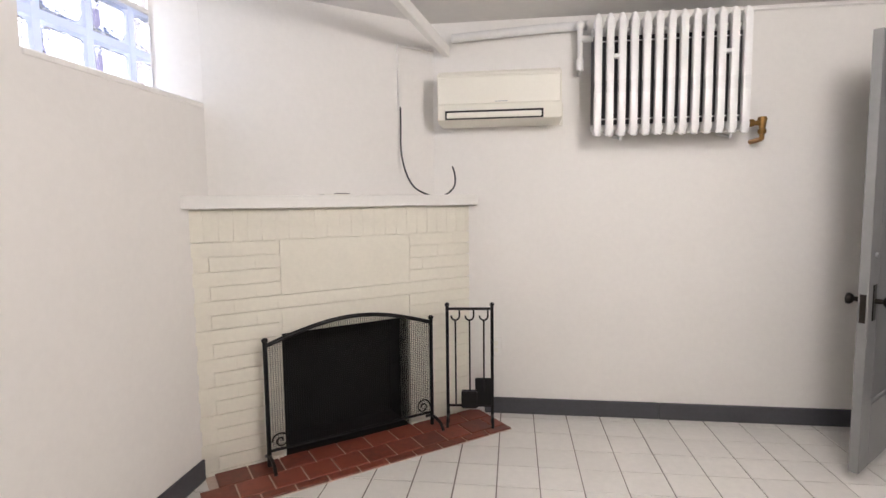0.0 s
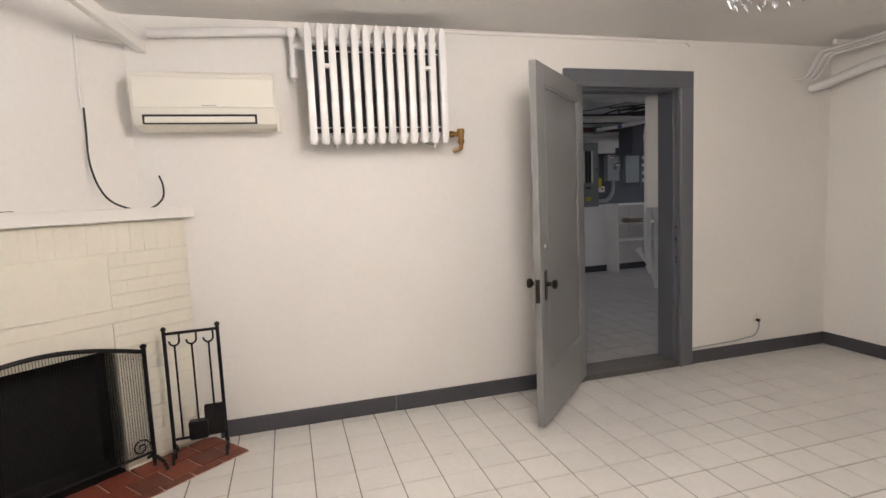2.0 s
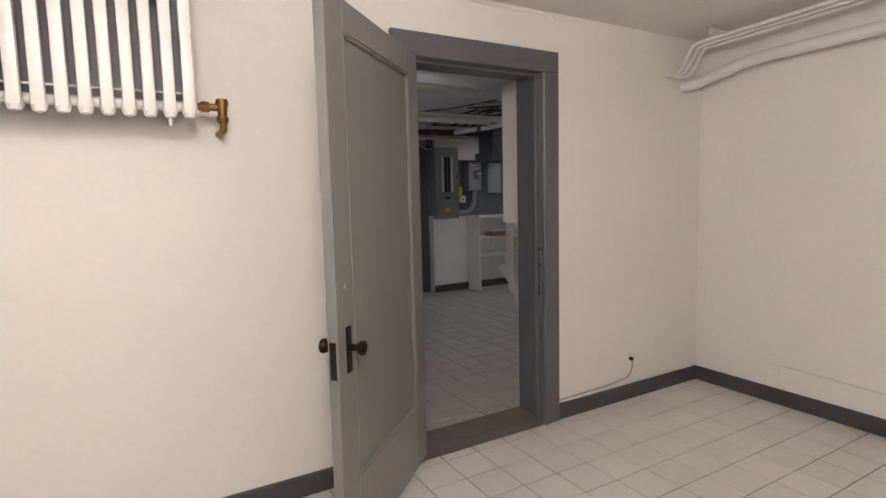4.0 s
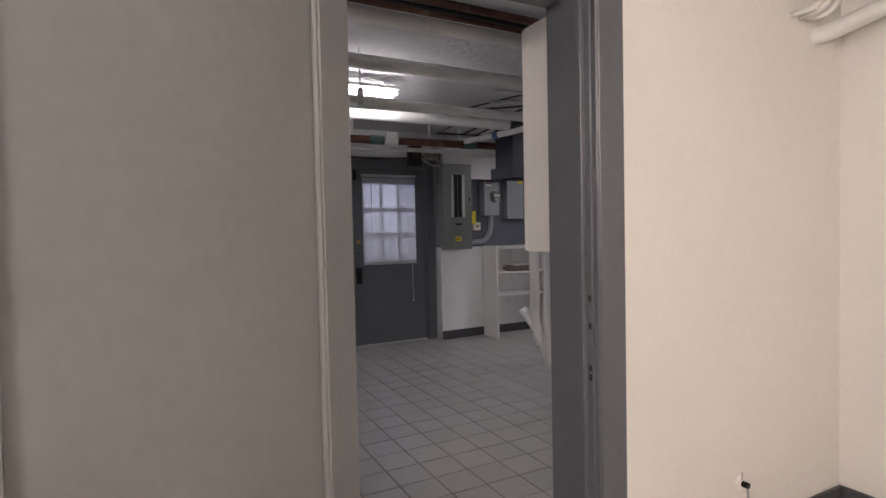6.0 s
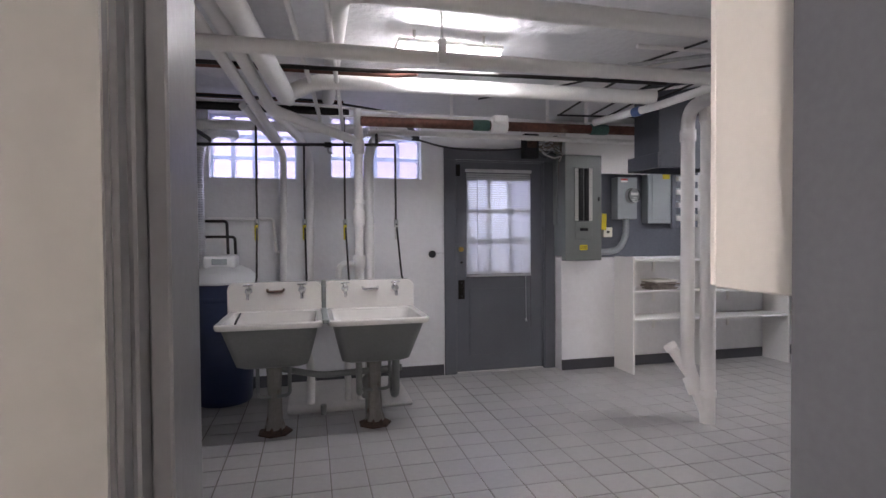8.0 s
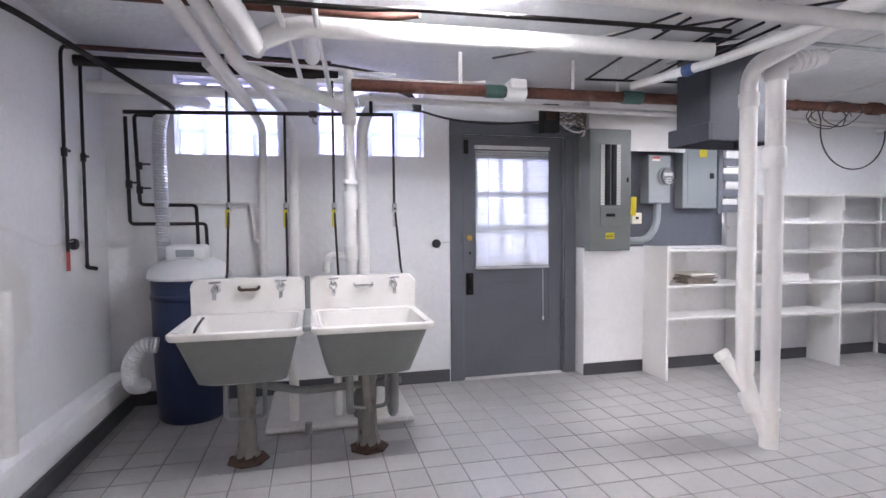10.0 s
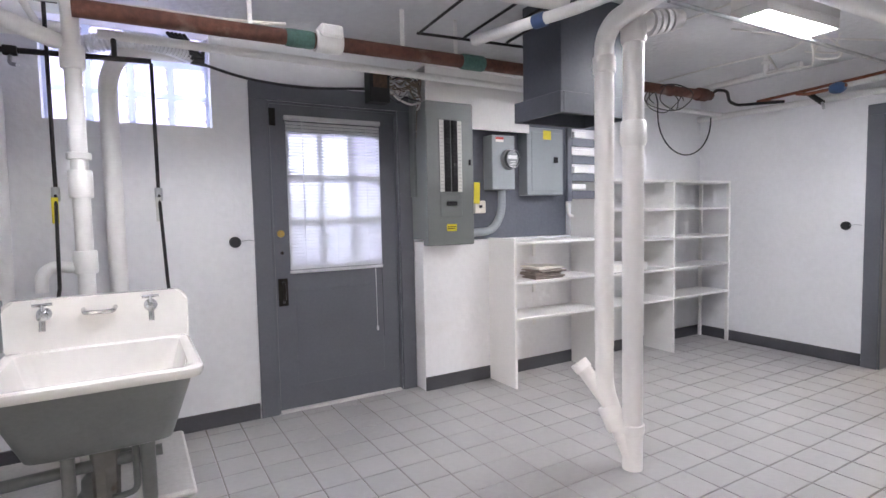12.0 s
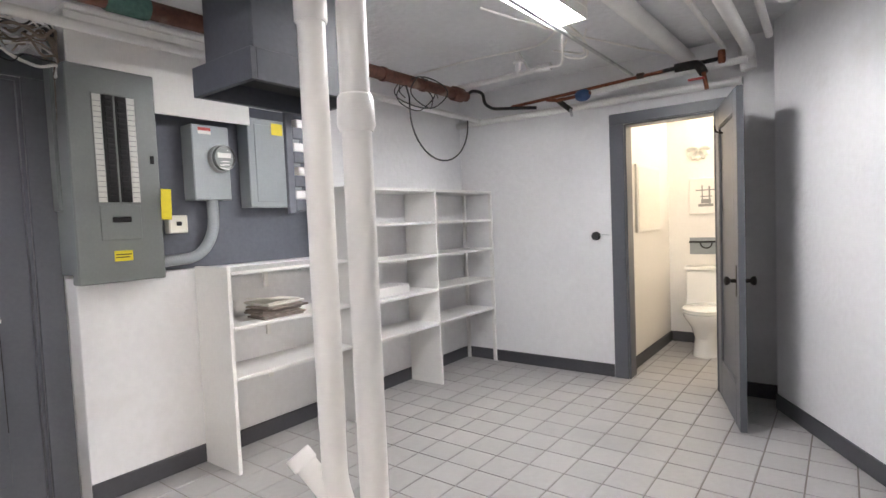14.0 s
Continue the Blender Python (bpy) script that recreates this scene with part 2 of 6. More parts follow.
def box(x0, x1, y0, y1, z0, z1, bevel=0.0, bm=None, m=None, seg=1):
    own = bmesh.new()
    bmesh.ops.create_cube(own, size=1, matrix=Matrix.Translation(((x0 + x1) / 2, (y0 + y1) / 2, (z0 + z1) / 2)) @ Matrix.Diagonal((x1 - x0, y1 - y0, z1 - z0, 1)))
    if bevel:
        bmesh.ops.bevel(own, geom=own.edges, offset=bevel, segments=seg, affect="EDGES", profile=0.6)
    if m is not None:
        own.transform(m)
    return own if bm is None else join(bm, own)


def join(bm, other):
    data = bpy.data.meshes.new("scratch")
    other.to_mesh(data)
    other.free()
    bm.from_mesh(data)
    bpy.data.meshes.remove(data)
    return bm


def lathe(profile, steps=24, m=None, bm=None):
    """Turns a profile of (radius, height) about z."""
    own = bmesh.new()
    rings = []
    for r, z in profile:
        rings.append([own.verts.new((max(r, 1e-4) * math.cos(2 * math.pi * k / steps), max(r, 1e-4) * math.sin(2 * math.pi * k / steps), z)) for k in range(steps)])
    for a, b in zip(rings, rings[1:]):
        for k in range(steps):
            own.faces.new((a[k], a[(k + 1) % steps], b[(k + 1) % steps], b[k]))
    own.faces.new(rings[0]), own.faces.new(rings[-1])
    if m is not None:
        own.transform(m)
    return own if bm is None else join(bm, own)


def rounded(points, radius, steps=5):
    """A polyline with its corners rounded."""
    pts = [Vector(p) for p in points]
    out = [pts[0]]
    for a, b, c in zip(pts, pts[1:], pts[2:]):
        r = min(radius, (b - a).length * 0.49, (c - b).length * 0.49)
        p, q = b + (a - b).normalized() * r, b + (c - b).normalized() * r
        for k in range(steps + 1):
            u = k / steps
            out.append(p * (1 - u) ** 2 + b * 2 * u * (1 - u) + q * u ** 2)
    return out + [pts[-1]]


def tube(points, radius, steps=12, bm=None, radii=None):
    """A round bar swept along points."""
    own = bmesh.new()
    pts = [Vector(p) for p in points]
    side = None
    rings = []
    for k, p in enumerate(pts):
        ahead = (pts[min(k + 1, len(pts) - 1)] - pts[max(k - 1, 0)]).normalized()
        if side is None:
            side = ahead.cross(Vector((0, 0, 1)) if abs(ahead.z) < 0.9 else Vector((1, 0, 0))).normalized()
        side = (side - ahead * side.dot(ahead)).normalized()
        up = ahead.cross(side)
        r = radii[k] if radii else radius
        rings.append([own.verts.new(p + (side * math.cos(2 * math.pi * j / steps) + up * math.sin(2 * math.pi * j / steps)) * r) for j in range(steps)])
    for a, b in zip(rings, rings[1:]):
        for j in range(steps):
            own.faces.new((a[j], a[(j + 1) % steps], b[(j + 1) % steps], b[j]))
    own.faces.new(rings[0]), own.faces.new(rings[-1])
    return own if bm is None else join(bm, own)


def pipe(points, r, bend=0.06, bm=None, steps=12):
    return tube(rounded(points, bend), r, steps, bm)


def ring(p, way, r, length, bm=None, steps=16):
    """A short collar round a pipe."""
    w = Vector(way).normalized() * length / 2
    p = Vector(p)
    return tube([p - w, p - w * 0.85, p + w * 0.85, p + w], r, steps, bm, [r * 0.93, r, r, r * 0.93])


def wall_with_openings(a, b, z0, z1, y0, y1, openings, axis="x", bm=None):
    """A wall along an axis from a to b, between y0 and y1, with openings (from, to, bottom, top)."""
    bm = bm or bmesh.new()

    def block(p, q, u, v):
        if q - p > 1e-4 and v - u > 1e-4:
            if axis == "x":
                box(p, q, y0, y1, u, v, bm=bm)
            else:
                box(y0, y1, p, q, u, v, bm=bm)

    at = a
    for o0, o1, u, v in sorted(openings):
        block(at, o0, z0, z1)
        block(o0, o1, z0, u)
        block(o0, o1, v, z1)
        at = o1
    block(at, b, z0, z1)
    return bm


def slab_tiles(parent, x0, x1, y0, y1, px, py, pitch, mat, near, top=0.0, hole=None):
    """Square floor tiles with open joints; those inside the stretch near are parts, the rest one mesh."""
    gap, thick = 0.0055, 0.008
    size = pitch - gap
    data = mesh_of("tile", box(-size / 2, size / 2, -size / 2, size / 2, -thick, 0, 0.0018), mat)
    rest_v, rest_f, made = [], [], 0
    count_x = range(math.floor((x0 - px) / pitch), math.ceil((x1 - px) / pitch))
    count_y = range(math.floor((y0 - py) / pitch), math.ceil((y1 - py) / pitch))
    for i in count_x:
        for j in count_y:
            a, b = max(px + i * pitch + gap / 2, x0), min(px + (i + 1) * pitch - gap / 2, x1)
            c, d = max(py + j * pitch + gap / 2, y0), min(py + (j + 1) * pitch - gap / 2, y1)
            if b - a < 0.01 or d - c < 0.01:
                continue
            cx, cy = (a + b) / 2, (c + d) / 2
            if hole and hole(cx, cy):
                continue
            lift = random.uniform(-0.0006, 0.0006)
            if near[0] < cx < near[1] and near[2] < cy < near[3] and made < 300 and b - a > size * 0.98 and d - c > size * 0.98:
                ob = new("tile", data)
                ob.parent = parent
                ob.location = (cx, cy, top + lift)
                made += 1
            else:
                k = len(rest_v)
                e = 0.002
                rest_v += [(a, c, top - thick), (b, c, top - thick), (b, d, top - thick), (a, d, top - thick), (a + e, c + e, top + lift), (b - e, c + e, top + lift), (b - e, d - e, top + lift), (a + e, d - e, top + lift)]
                rest_f += [(k + 4, k + 5, k + 6, k + 7)] + [(k + q, k + (q + 1) % 4, k + 4 + (q + 1) % 4, k + 4 + q) for q in range(4)]
    rest = bpy.data.meshes.new("tiles_beyond")
    rest.from_pydata(rest_v, [], rest_f)
    rest.materials.append(mat)
    ob = new("tiles_beyond", rest)
    ob.parent = parent
    tagged(ob, kind="stuff")

# ---- the large structure ----
N, N2, B, H, H2 = 3.42, 3.625, 7.80, 2.37, 2.42       # dividing wall's two faces, back wall, ceilings
W1, E1, S1 = -1.56, 4.37, -2.2                        # fireplace room: west, east, south
W2, E2 = 0.97, 7.73                                   # utility room: west, east
DOOR = (2.120, 2.940, 0.0, 2.05)

north = structure("wall_north", wall_with_openings(W1 - 0.3, E2 + 0.1, 0, 2.6, N, N2, [DOOR]), PLASTER, "cream painted dividing wall with a doorway", "wall")
structure("wall_west", wall_with_openings(S1 - 0.2, N, 0, 2.6, W1 - 0.3, W1, [(1.66, 2.62, 1.80, 2.30)], "y"), PLASTER, "cream painted wall with a high basement window", "wall")
structure("wall_east", box(E1, E1 + 0.2, S1 - 0.2, N, 0, 2.6), PLASTER, "plain cream painted wall", "wall")
structure("wall_south", box(W1 - 0.3, E1 + 0.2, S1 - 0.2, S1, 0, 2.6), PLASTER, "plain cream painted wall", "wall")
structure("ceiling", box(W1 - 0.3, E1 + 0.2, S1 - 0.2, N, H, H + 0.2), CEILING, "plain painted ceiling", "ceiling")
WINS = [(1.42, 2.13, 1.80, 2.36), (2.415, 3.235, 1.82, 2.36)]
structure("wall_back", wall_with_openings(W2 - 0.25, E2 + 0.25, 0, 2.6, B, B + 0.28, WINS + [(3.55, 4.45, 0, 2.01)]), PLASTER_COOL, "white painted rough basement wall", "wall")
structure("wall_back_lower", box(4.566, 5.968, 7.665, B, 0, 1.078, 0.004), PLASTER_COOL, "thicker white painted wall foot with a ledge", "wall")
structure("wall_back_east", box(5.968, E2, 7.665, B, 0, 2.6), PLASTER_COOL, "white painted wall behind the shelves", "wall")
structure("wall_utility_west", box(W2 - 0.25, W2, N2, B, 0, 2.6), PLASTER_COOL, "white painted rough basement wall", "wall")
structure("wall_utility_east", wall_with_openings(N2, B, 0, 2.6, E2, E2 + 0.12, [(5.52, 6.15, 0, 1.96)], "y"), PLASTER_COOL, "white painted wall with a toilet doorway", "wall")
structure("ceiling_utility", box(W2 - 0.25, 9.4, N2, B + 0.28, H2, H2 + 0.2), CEILING_2, "rough white painted basement ceiling", "ceiling")
a, b = Vector((7.548, 5.158, 0)), Vector((4.90, 3.66, 0))
turn = math.degrees(math.atan2(b.y - a.y, b.x - a.x))
diag = structure("wall_slanting", box(0, (b - a).length, 0, 0.15, 0, 2.6), PLASTER_COOL, "white painted slanting wall beside the toilet", "wall")
diag.matrix_world = pose(a.x, a.y, 0, 0, 0, turn)
skirt = structure("baseboard_slanting", box(0, (b - a).length, -0.012, 0, 0, 0.1, 0.003), BASE_AND_SHADE_GREY, "dark grey painted baseboard", "baseboard")
skirt.matrix_world = pose(a.x, a.y, 0, 0, 0, turn)
# toilet room
structure("wall_toilet_north", box(E2 + 0.12, 9.3, 6.20, 6.35, 0, 2.6), PLASTER, "cream toilet wall", "wall")
structure("wall_toilet_east", box(9.18, 9.33, 4.7, 6.20, 0, 2.6), PLASTER, "cream toilet wall", "wall")
structure("wall_toilet_south", box(E2 + 0.12, 9.3, 4.75, 4.9, 0, 2.6), PLASTER, "cream toilet wall", "wall")

# grout beds that carry the tiles
floor = structure("floor", box(W1 - 0.3, E1 + 0.2, S1 - 0.2, N + 0.02, -0.15, -0.004), GROUT, "pale square ceramic tiles with worn grout", "floor")
floor_2 = structure("floor_utility", box(W2 - 0.25, 9.4, N + 0.021, B + 0.28, -0.15, -0.004), GROUT, "pale grey square ceramic tiles", "floor")


def skirting(name, x0, x1, y0, y1):
    structure(name, box(x0, x1, y0, y1, 0, 0.1, 0.003), BASE_AND_SHADE_GREY, "dark grey painted baseboard", "baseboard")


skirting("baseboard_north_1", -0.26, 0.78, N - 0.014, N)
skirting("baseboard_north_2", 0.782, 2.010, N - 0.018, N)
skirting("baseboard_north_3", 3.046, E1, N - 0.014, N)
skirting("baseboard_east", E1 - 0.014, E1, S1, N - 0.015)
skirting("baseboard_west", W1, W1 + 0.014, S1, 2.46)
skirting("baseboard_back_1", W2, 3.436, B - 0.014, B)
skirting("baseboard_back_2", 4.566, E2, 7.651, 7.665)
skirting("baseboard_toilet_wall", E2 - 0.014, E2, 6.262, 7.65)
skirting("baseboard_behind_door", E2 - 0.014, E2, 4.6, 5.405)
skirting("baseboard_toilet_north", E2 + 0.121, 9.18, 6.186, 6.2)
skirting("baseboard_toilet_east", 9.166, 9.18, 4.9, 6.185)


def casing(name, y0, y1, x0, x1, top, width, label, swap=False, head=None):
    """Door casing of three flat boards with a bead."""
    ob = thing(name, pose(0, 0, 0), label, "door frame", kind="structure")

    def board(p, q, u, v, tag):
        bm = box(p, q, y0, y1, u, v, 0.004)
        if swap:
            bm.transform(Matrix(((0, 1, 0, 0), (1, 0, 0, 0), (0, 0, 1, 0), (0, 0, 0, 1))))
        part(tag, bm, GREY, ob)

    board(x0 - width, x0, 0, top - 0.0005, "side_casing")
    board(x1, x1 + width, 0, top - 0.0005, "side_casing")
    board(x0 - width, x1 + width, top, top + (head or width), "head_casing")
    return ob


frame_1 = casing("door_1", N - 0.025, N, 2.13, 2.93, 2.033, 0.118, "slate grey painted interior door frame")
for x0, x1 in ((DOOR[0], DOOR[0] + 0.014), (DOOR[1] - 0.014, DOOR[1])):
    part("jamb", box(x0, x1, N - 0.001, N2 + 0.005, 0.0, DOOR[3], 0.002), GREY, frame_1)
for x0, x1 in ((DOOR[0] + 0.014, DOOR[0] + 0.03), (DOOR[1] - 0.032, DOOR[1] - 0.014)):
    part("door_stop", box(x0, x1, N + 0.023, N + 0.05, 0.041, DOOR[3] - 0.02, 0.002), GREY, frame_1)
part("head_jamb", box(DOOR[0] + 0.014, DOOR[1] - 0.014, N - 0.001, N2 + 0.005, DOOR[3] - 0.02, DOOR[3], 0.002), GREY, frame_1)
part("head_stop", box(DOOR[0] + 0.031, DOOR[1] - 0.033, N + 0.023, N + 0.05, DOOR[3] - 0.032, DOOR[3] - 0.021, 0.002), GREY, frame_1)
part("threshold", box(DOOR[0] + 0.014, DOOR[1] - 0.014, N - 0.02, N2 + 0.01, -0.003, 0.04, 0.006), SILL, frame_1, "worn dark grey raised sill")
for z in (1.044, 0.955, 0.82, 0.79):
    part("strike_hole", box(DOOR[1] - 0.0155, DOOR[1] - 0.0135, N + 0.004, N + 0.017, z - 0.01, z + 0.01, 0.0004), DARK_SLOT, frame_1)
for x0, x1 in ((2.098, 2.128), (2.932, 2.962)):
    part("casing_bead", box(x0, x1, N - 0.034, N - 0.0252, 0, 2.032, 0.003), GREY, frame_1)
part("casing_bead", box(2.098, 2.962, N - 0.034, N - 0.0252, 2.0325, 2.062, 0.003), GREY, frame_1)


def panel_leaf(parent, w, h, t, mat, rails=(0.12, 0.13, 0.24)):
    """A door leaf with one sunk panel; hinge edge at x = 0."""
    stile, top, bottom = rails
    inner = stile
    part("stile", box(0, inner, -t / 2, t / 2, 0, h, 0.003), mat, parent)
    part("stile", box(w - stile, w, -t / 2, t / 2, 0, h, 0.003), mat, parent)
    part("rail", box(inner + 0.0005, w - stile - 0.0005, -t / 2, t / 2, h - top, h, 0.003), mat, parent)
    part("rail", box(inner + 0.0005, w - stile - 0.0005, -t / 2, t / 2, 0, bottom, 0.003), mat, parent)
    part("panel", box(inner - 0.003, w - stile + 0.003, -t / 2 + 0.013, t / 2 - 0.013, bottom - 0.003, h - top + 0.003), mat, parent)
    for s in (-1, 1):
        bm = bmesh.new()
        y0, y1 = sorted((s * (t / 2 - 0.014), s * (t / 2 - 0.001)))
        for p in (box(inner + 0.001, inner + 0.014, y0, y1, bottom, h - top, 0.004), box(w - stile - 0.014, w - stile - 0.001, y0, y1, bottom, h - top, 0.004), box(inner + 0.001, w - stile - 0.001, y0, y1, h - top - 0.014, h - top - 0.001, 0.004), box(inner + 0.001, w - stile - 0.001, y0, y1, bottom + 0.001, bottom + 0.014, 0.004)):
            join(bm, p)
        part("moulding", bm, mat, parent)


def knob(parent, x, z, y, s, mat):
    m = pose(x, y, z, -90 * s, 0, 0)
    part("knob", lathe([(0.012, 0), (0.012, 0.02), (0.01, 0.03), (0.021, 0.036), (0.027, 0.048), (0.025, 0.058), (0.012, 0.063)], 20, m), mat, parent, "dark bronze knob", True)


hinge = Vector((2.118, 3.386, 0.05))
free = Vector((1.465, 2.752, 0.05))
leaf = thing("interior_door", pose(hinge.x, hinge.y, 0.05, 0, 0, math.degrees(math.atan2(free.y - hinge.y, free.x - hinge.x))), "grey painted single-panel wooden door standing half open", "door")
LW = (free - hinge).length
panel_leaf(leaf, LW, 1.98, 0.04, GREY_DOOR, (0.13, 0.11, 0.30))
for s in (-1, 1):
    knob(leaf, LW - 0.075, 0.795, s * 0.024, s, BRONZE)
    part("escutcheon", box(LW - 0.095, LW - 0.055, *sorted((s * 0.02, s * 0.0245)), 0.705, 0.87, 0.002), BRONZE, leaf, "dark bronze plate")
    part("thumb_turn", lathe([(0.014, 0), (0.012, 0.008), (0.006, 0.012)], 14, pose(LW - 0.065, s * 0.021, 1.005, -90 * s, 0, 0)), GREY_DOOR, leaf, "", True)
for z in (0.22, 1.0, 1.78):
    part("hinge_knuckle", tube([(-0.006, -0.022, z - 0.045), (-0.006, -0.022, z + 0.045)], 0.006, 10), GREY_DOOR, leaf, "painted hinge", True)
part("latch_plate", box(LW - 0.0015, LW + 0.001, -0.012, 0.012, 0.70, 0.83), BRONZE, leaf, "dark bronze latch plate")

# ---- fireplace room: fireplace ----
FP = pose(-1.558, 2.47, 0, 0, 0, 38.63)               # left end of the brick face, x along it, -y into the room
FW, MANTEL = 1.523, 1.357
fireplace = thing("fireplace", FP, "cream painted brick corner fireplace with a black firebox", "fireplace", kind="structure")
bm = bmesh.new()
for x0, x1, z0, z1 in ((-0.1, 0.39, 0, 1.295), (1.12, FW + 0.12, 0, 1.295), (0.39, 1.12, 0.655, 1.295)):
    box(x0, x1, -0.002, 0.13, z0, z1, bm=bm)
part("brick_backing", bm, CREAM_BRICK, fireplace, "cream painted mortar")
part("upper_wall", box(-0.12, FW + 0.2, 0.12, 0.3, 1.295, H), PLASTER, fireplace, "plain cream plaster above the mantel")
bm = bmesh.new()
box(0.36, 1.15, 0.27, 0.29, 0, 0.72, bm=bm), box(0.36, 0.39, 0.02, 0.27, 0, 0.72, bm=bm), box(1.12, 1.15, 0.02, 0.27, 0, 0.72, bm=bm)
box(0.391, 1.119, 0.131, 0.27, 0.67, 0.72, bm=bm), box(0.391, 1.119, 0.01, 0.27, -0.003, 0.006, bm=bm)
part("firebox", bm, SOOT, fireplace, "soot-black firebox")
bm = box(-0.115, FW + 0.05, -0.055, 0.12, 1.293, MANTEL, 0.004)
part("mantel", bm, WHITE_TRIM, fireplace, "cream painted wooden mantel shelf")
part("smooth_patch", box(0.395, 1.125, -0.0102, 0.01, 0.857, 1.134, 0.001), CREAM_BRICK, fireplace)
part("lintel_patch", box(0.395, 1.118, -0.0102, 0.01, 0.665, 0.786, 0.001), CREAM_BRICK, fireplace)
brick_mesh, gap, course = {}, 0.0065, 0.0695


def brick(x0, x1, z0, z1):
    key = (round(x1 - x0, 3), round(z1 - z0, 3))
    if key not in brick_mesh:
        w, h = key
        brick_mesh[key] = mesh_of("brick", box(-w / 2, w / 2, 0, 0.012, -h / 2, h / 2, 0.0008), CREAM_BRICK)
    ob = new("brick", brick_mesh[key])
    ob.parent = fireplace
    ob.location = ((x0 + x1) / 2, -0.0105 + random.uniform(-0.0004, 0.0004), (z0 + z1) / 2)
    ob.rotation_euler = (0, random.uniform(-0.004, 0.004), 0)


row = 0
while 0.0215 + row * course < 1.185:
    z0, z1 = 0.0215 + (row - 1) * course + gap, 0.0215 + row * course
    cuts = [-0.04 + (0.104 if row % 2 else 0)]
    while cuts[-1] < FW + 0.1:
        cuts.append(cuts[-1] + 0.208)
    for c0, c1 in zip(cuts, cuts[1:]):
        for p, q in ((c0, c1),):
            blocked = (0.39, 1.12) if z0 < 0.655 else ((0.395, 1.12) if z0 < 0.75 else ((0.395, 1.125) if 0.83 < z0 < 1.1 else None))
            pieces = [(p, q)]
            if blocked:
                pieces = [(p, min(q, blocked[0] - 0.0006)), (max(p, blocked[1] + 0.0006), q)]
            for u, v in pieces:
                if v - u > 0.03:
                    brick(u, v, z0, z1)
    row += 1
x = -0.02
while x < FW + 0.05:
    brick(x, x + 0.0662, 0.0215 + (row - 1) * course + gap, 1.288)
    x += 0.0665
hearth = thing("hearth", FP, "red terracotta tile hearth flush with the floor", "hearth", kind="structure")
part("mortar_bed", box(0.0, 1.588, -0.362, 0.003, -0.006, 0.004), PALE_GROUT, hearth)
tile_mesh = {}
for j, (y0, y1) in enumerate(((-0.148, -0.002), (-0.300, -0.154), (-0.360, -0.306))):
    x = 1.584 - (0.075 if j % 2 else 0)
    first = True
    while x > 0.05:
        w = 0.075 if first and j % 2 else 0.147
        if first and j % 2:
            x = 1.584
        first = False
        key = (w, round(y1 - y0, 3))
        if key not in tile_mesh:
            tile_mesh[key] = mesh_of("hearth_tile", box(-w / 2, w / 2, -key[1] / 2, key[1] / 2, 0, 0.009, 0.0025), TERRACOTTA)
        ob = new("hearth_tile", tile_mesh[key])
        ob.parent = hearth
        ob.location = (x - w / 2, (y0 + y1) / 2, 0.002 + random.uniform(0, 0.001))
        x -= w + 0.008

# fire screen: bowed top rail between two posts, mesh behind, feet and scrolls
screen = thing("fire_screen", FP @ pose(0.755, -0.075, 0.012), "black wrought-iron fire screen with an arched top", "fire screen")
SWID, SH = 0.467, 0.63
for s in (-1, 1):
    part("post", tube([(s * SWID, 0, 0.0), (s * SWID, 0, SH)], 0.011, 10), IRON, screen, smooth=True)
    part("finial", lathe([(0.013, 0), (0.016, 0.006), (0.016, 0.014), (0.008, 0.02)], 12, pose(s * SWID, 0, SH)), IRON, screen, smooth=True)
    part("foot", tube(rounded([(s * SWID, -0.13, 0.008), (s * SWID, -0.10, 0.045), (s * SWID, 0, 0.06), (s * SWID, 0.10, 0.008)], 0.05), 0.009, 8), IRON, screen, smooth=True)
    part("scroll", tube([(s * (SWID - 0.06 + (0.045 - 0.0016 * k) * math.cos(0.42 * k)), -0.002, 0.12 + (0.045 - 0.0016 * k) * math.sin(0.42 * k)) for k in range(24)], 0.004, 6), IRON, screen, smooth=True)
arch = [(-SWID + 2 * SWID * k / 20, -0.0, SH - 0.02 + 0.095 * math.sin(math.pi * k / 20)) for k in range(21)]
part("top_rail", tube(arch, 0.011, 10), IRON, screen, smooth=True)
part("bottom_rail", tube([(-SWID, 0, 0.075), (SWID, 0, 0.075)], 0.007, 8), IRON, screen, smooth=True)
bm = bmesh.new()
for k in range(75):
    x = -SWID + 0.012 + k * (2 * SWID - 0.024) / 74
    top = SH - 0.02 + 0.095 * math.sin(math.pi * (x + SWID) / (2 * SWID))
    box(x - 0.0007, x + 0.0007, 0.006, 0.0085, 0.075, top, bm=bm)
for k in range(52):
    z = 0.08 + k * 0.0105
    half_w = SWID - 0.01
    box(-half_w, half_w, 0.009, 0.011, z - 0.0006, z + 0.0006, bm=bm)
tagged(part("spark_mesh", bm, MESH, screen, "fine black spark mesh"), kind="stuff")

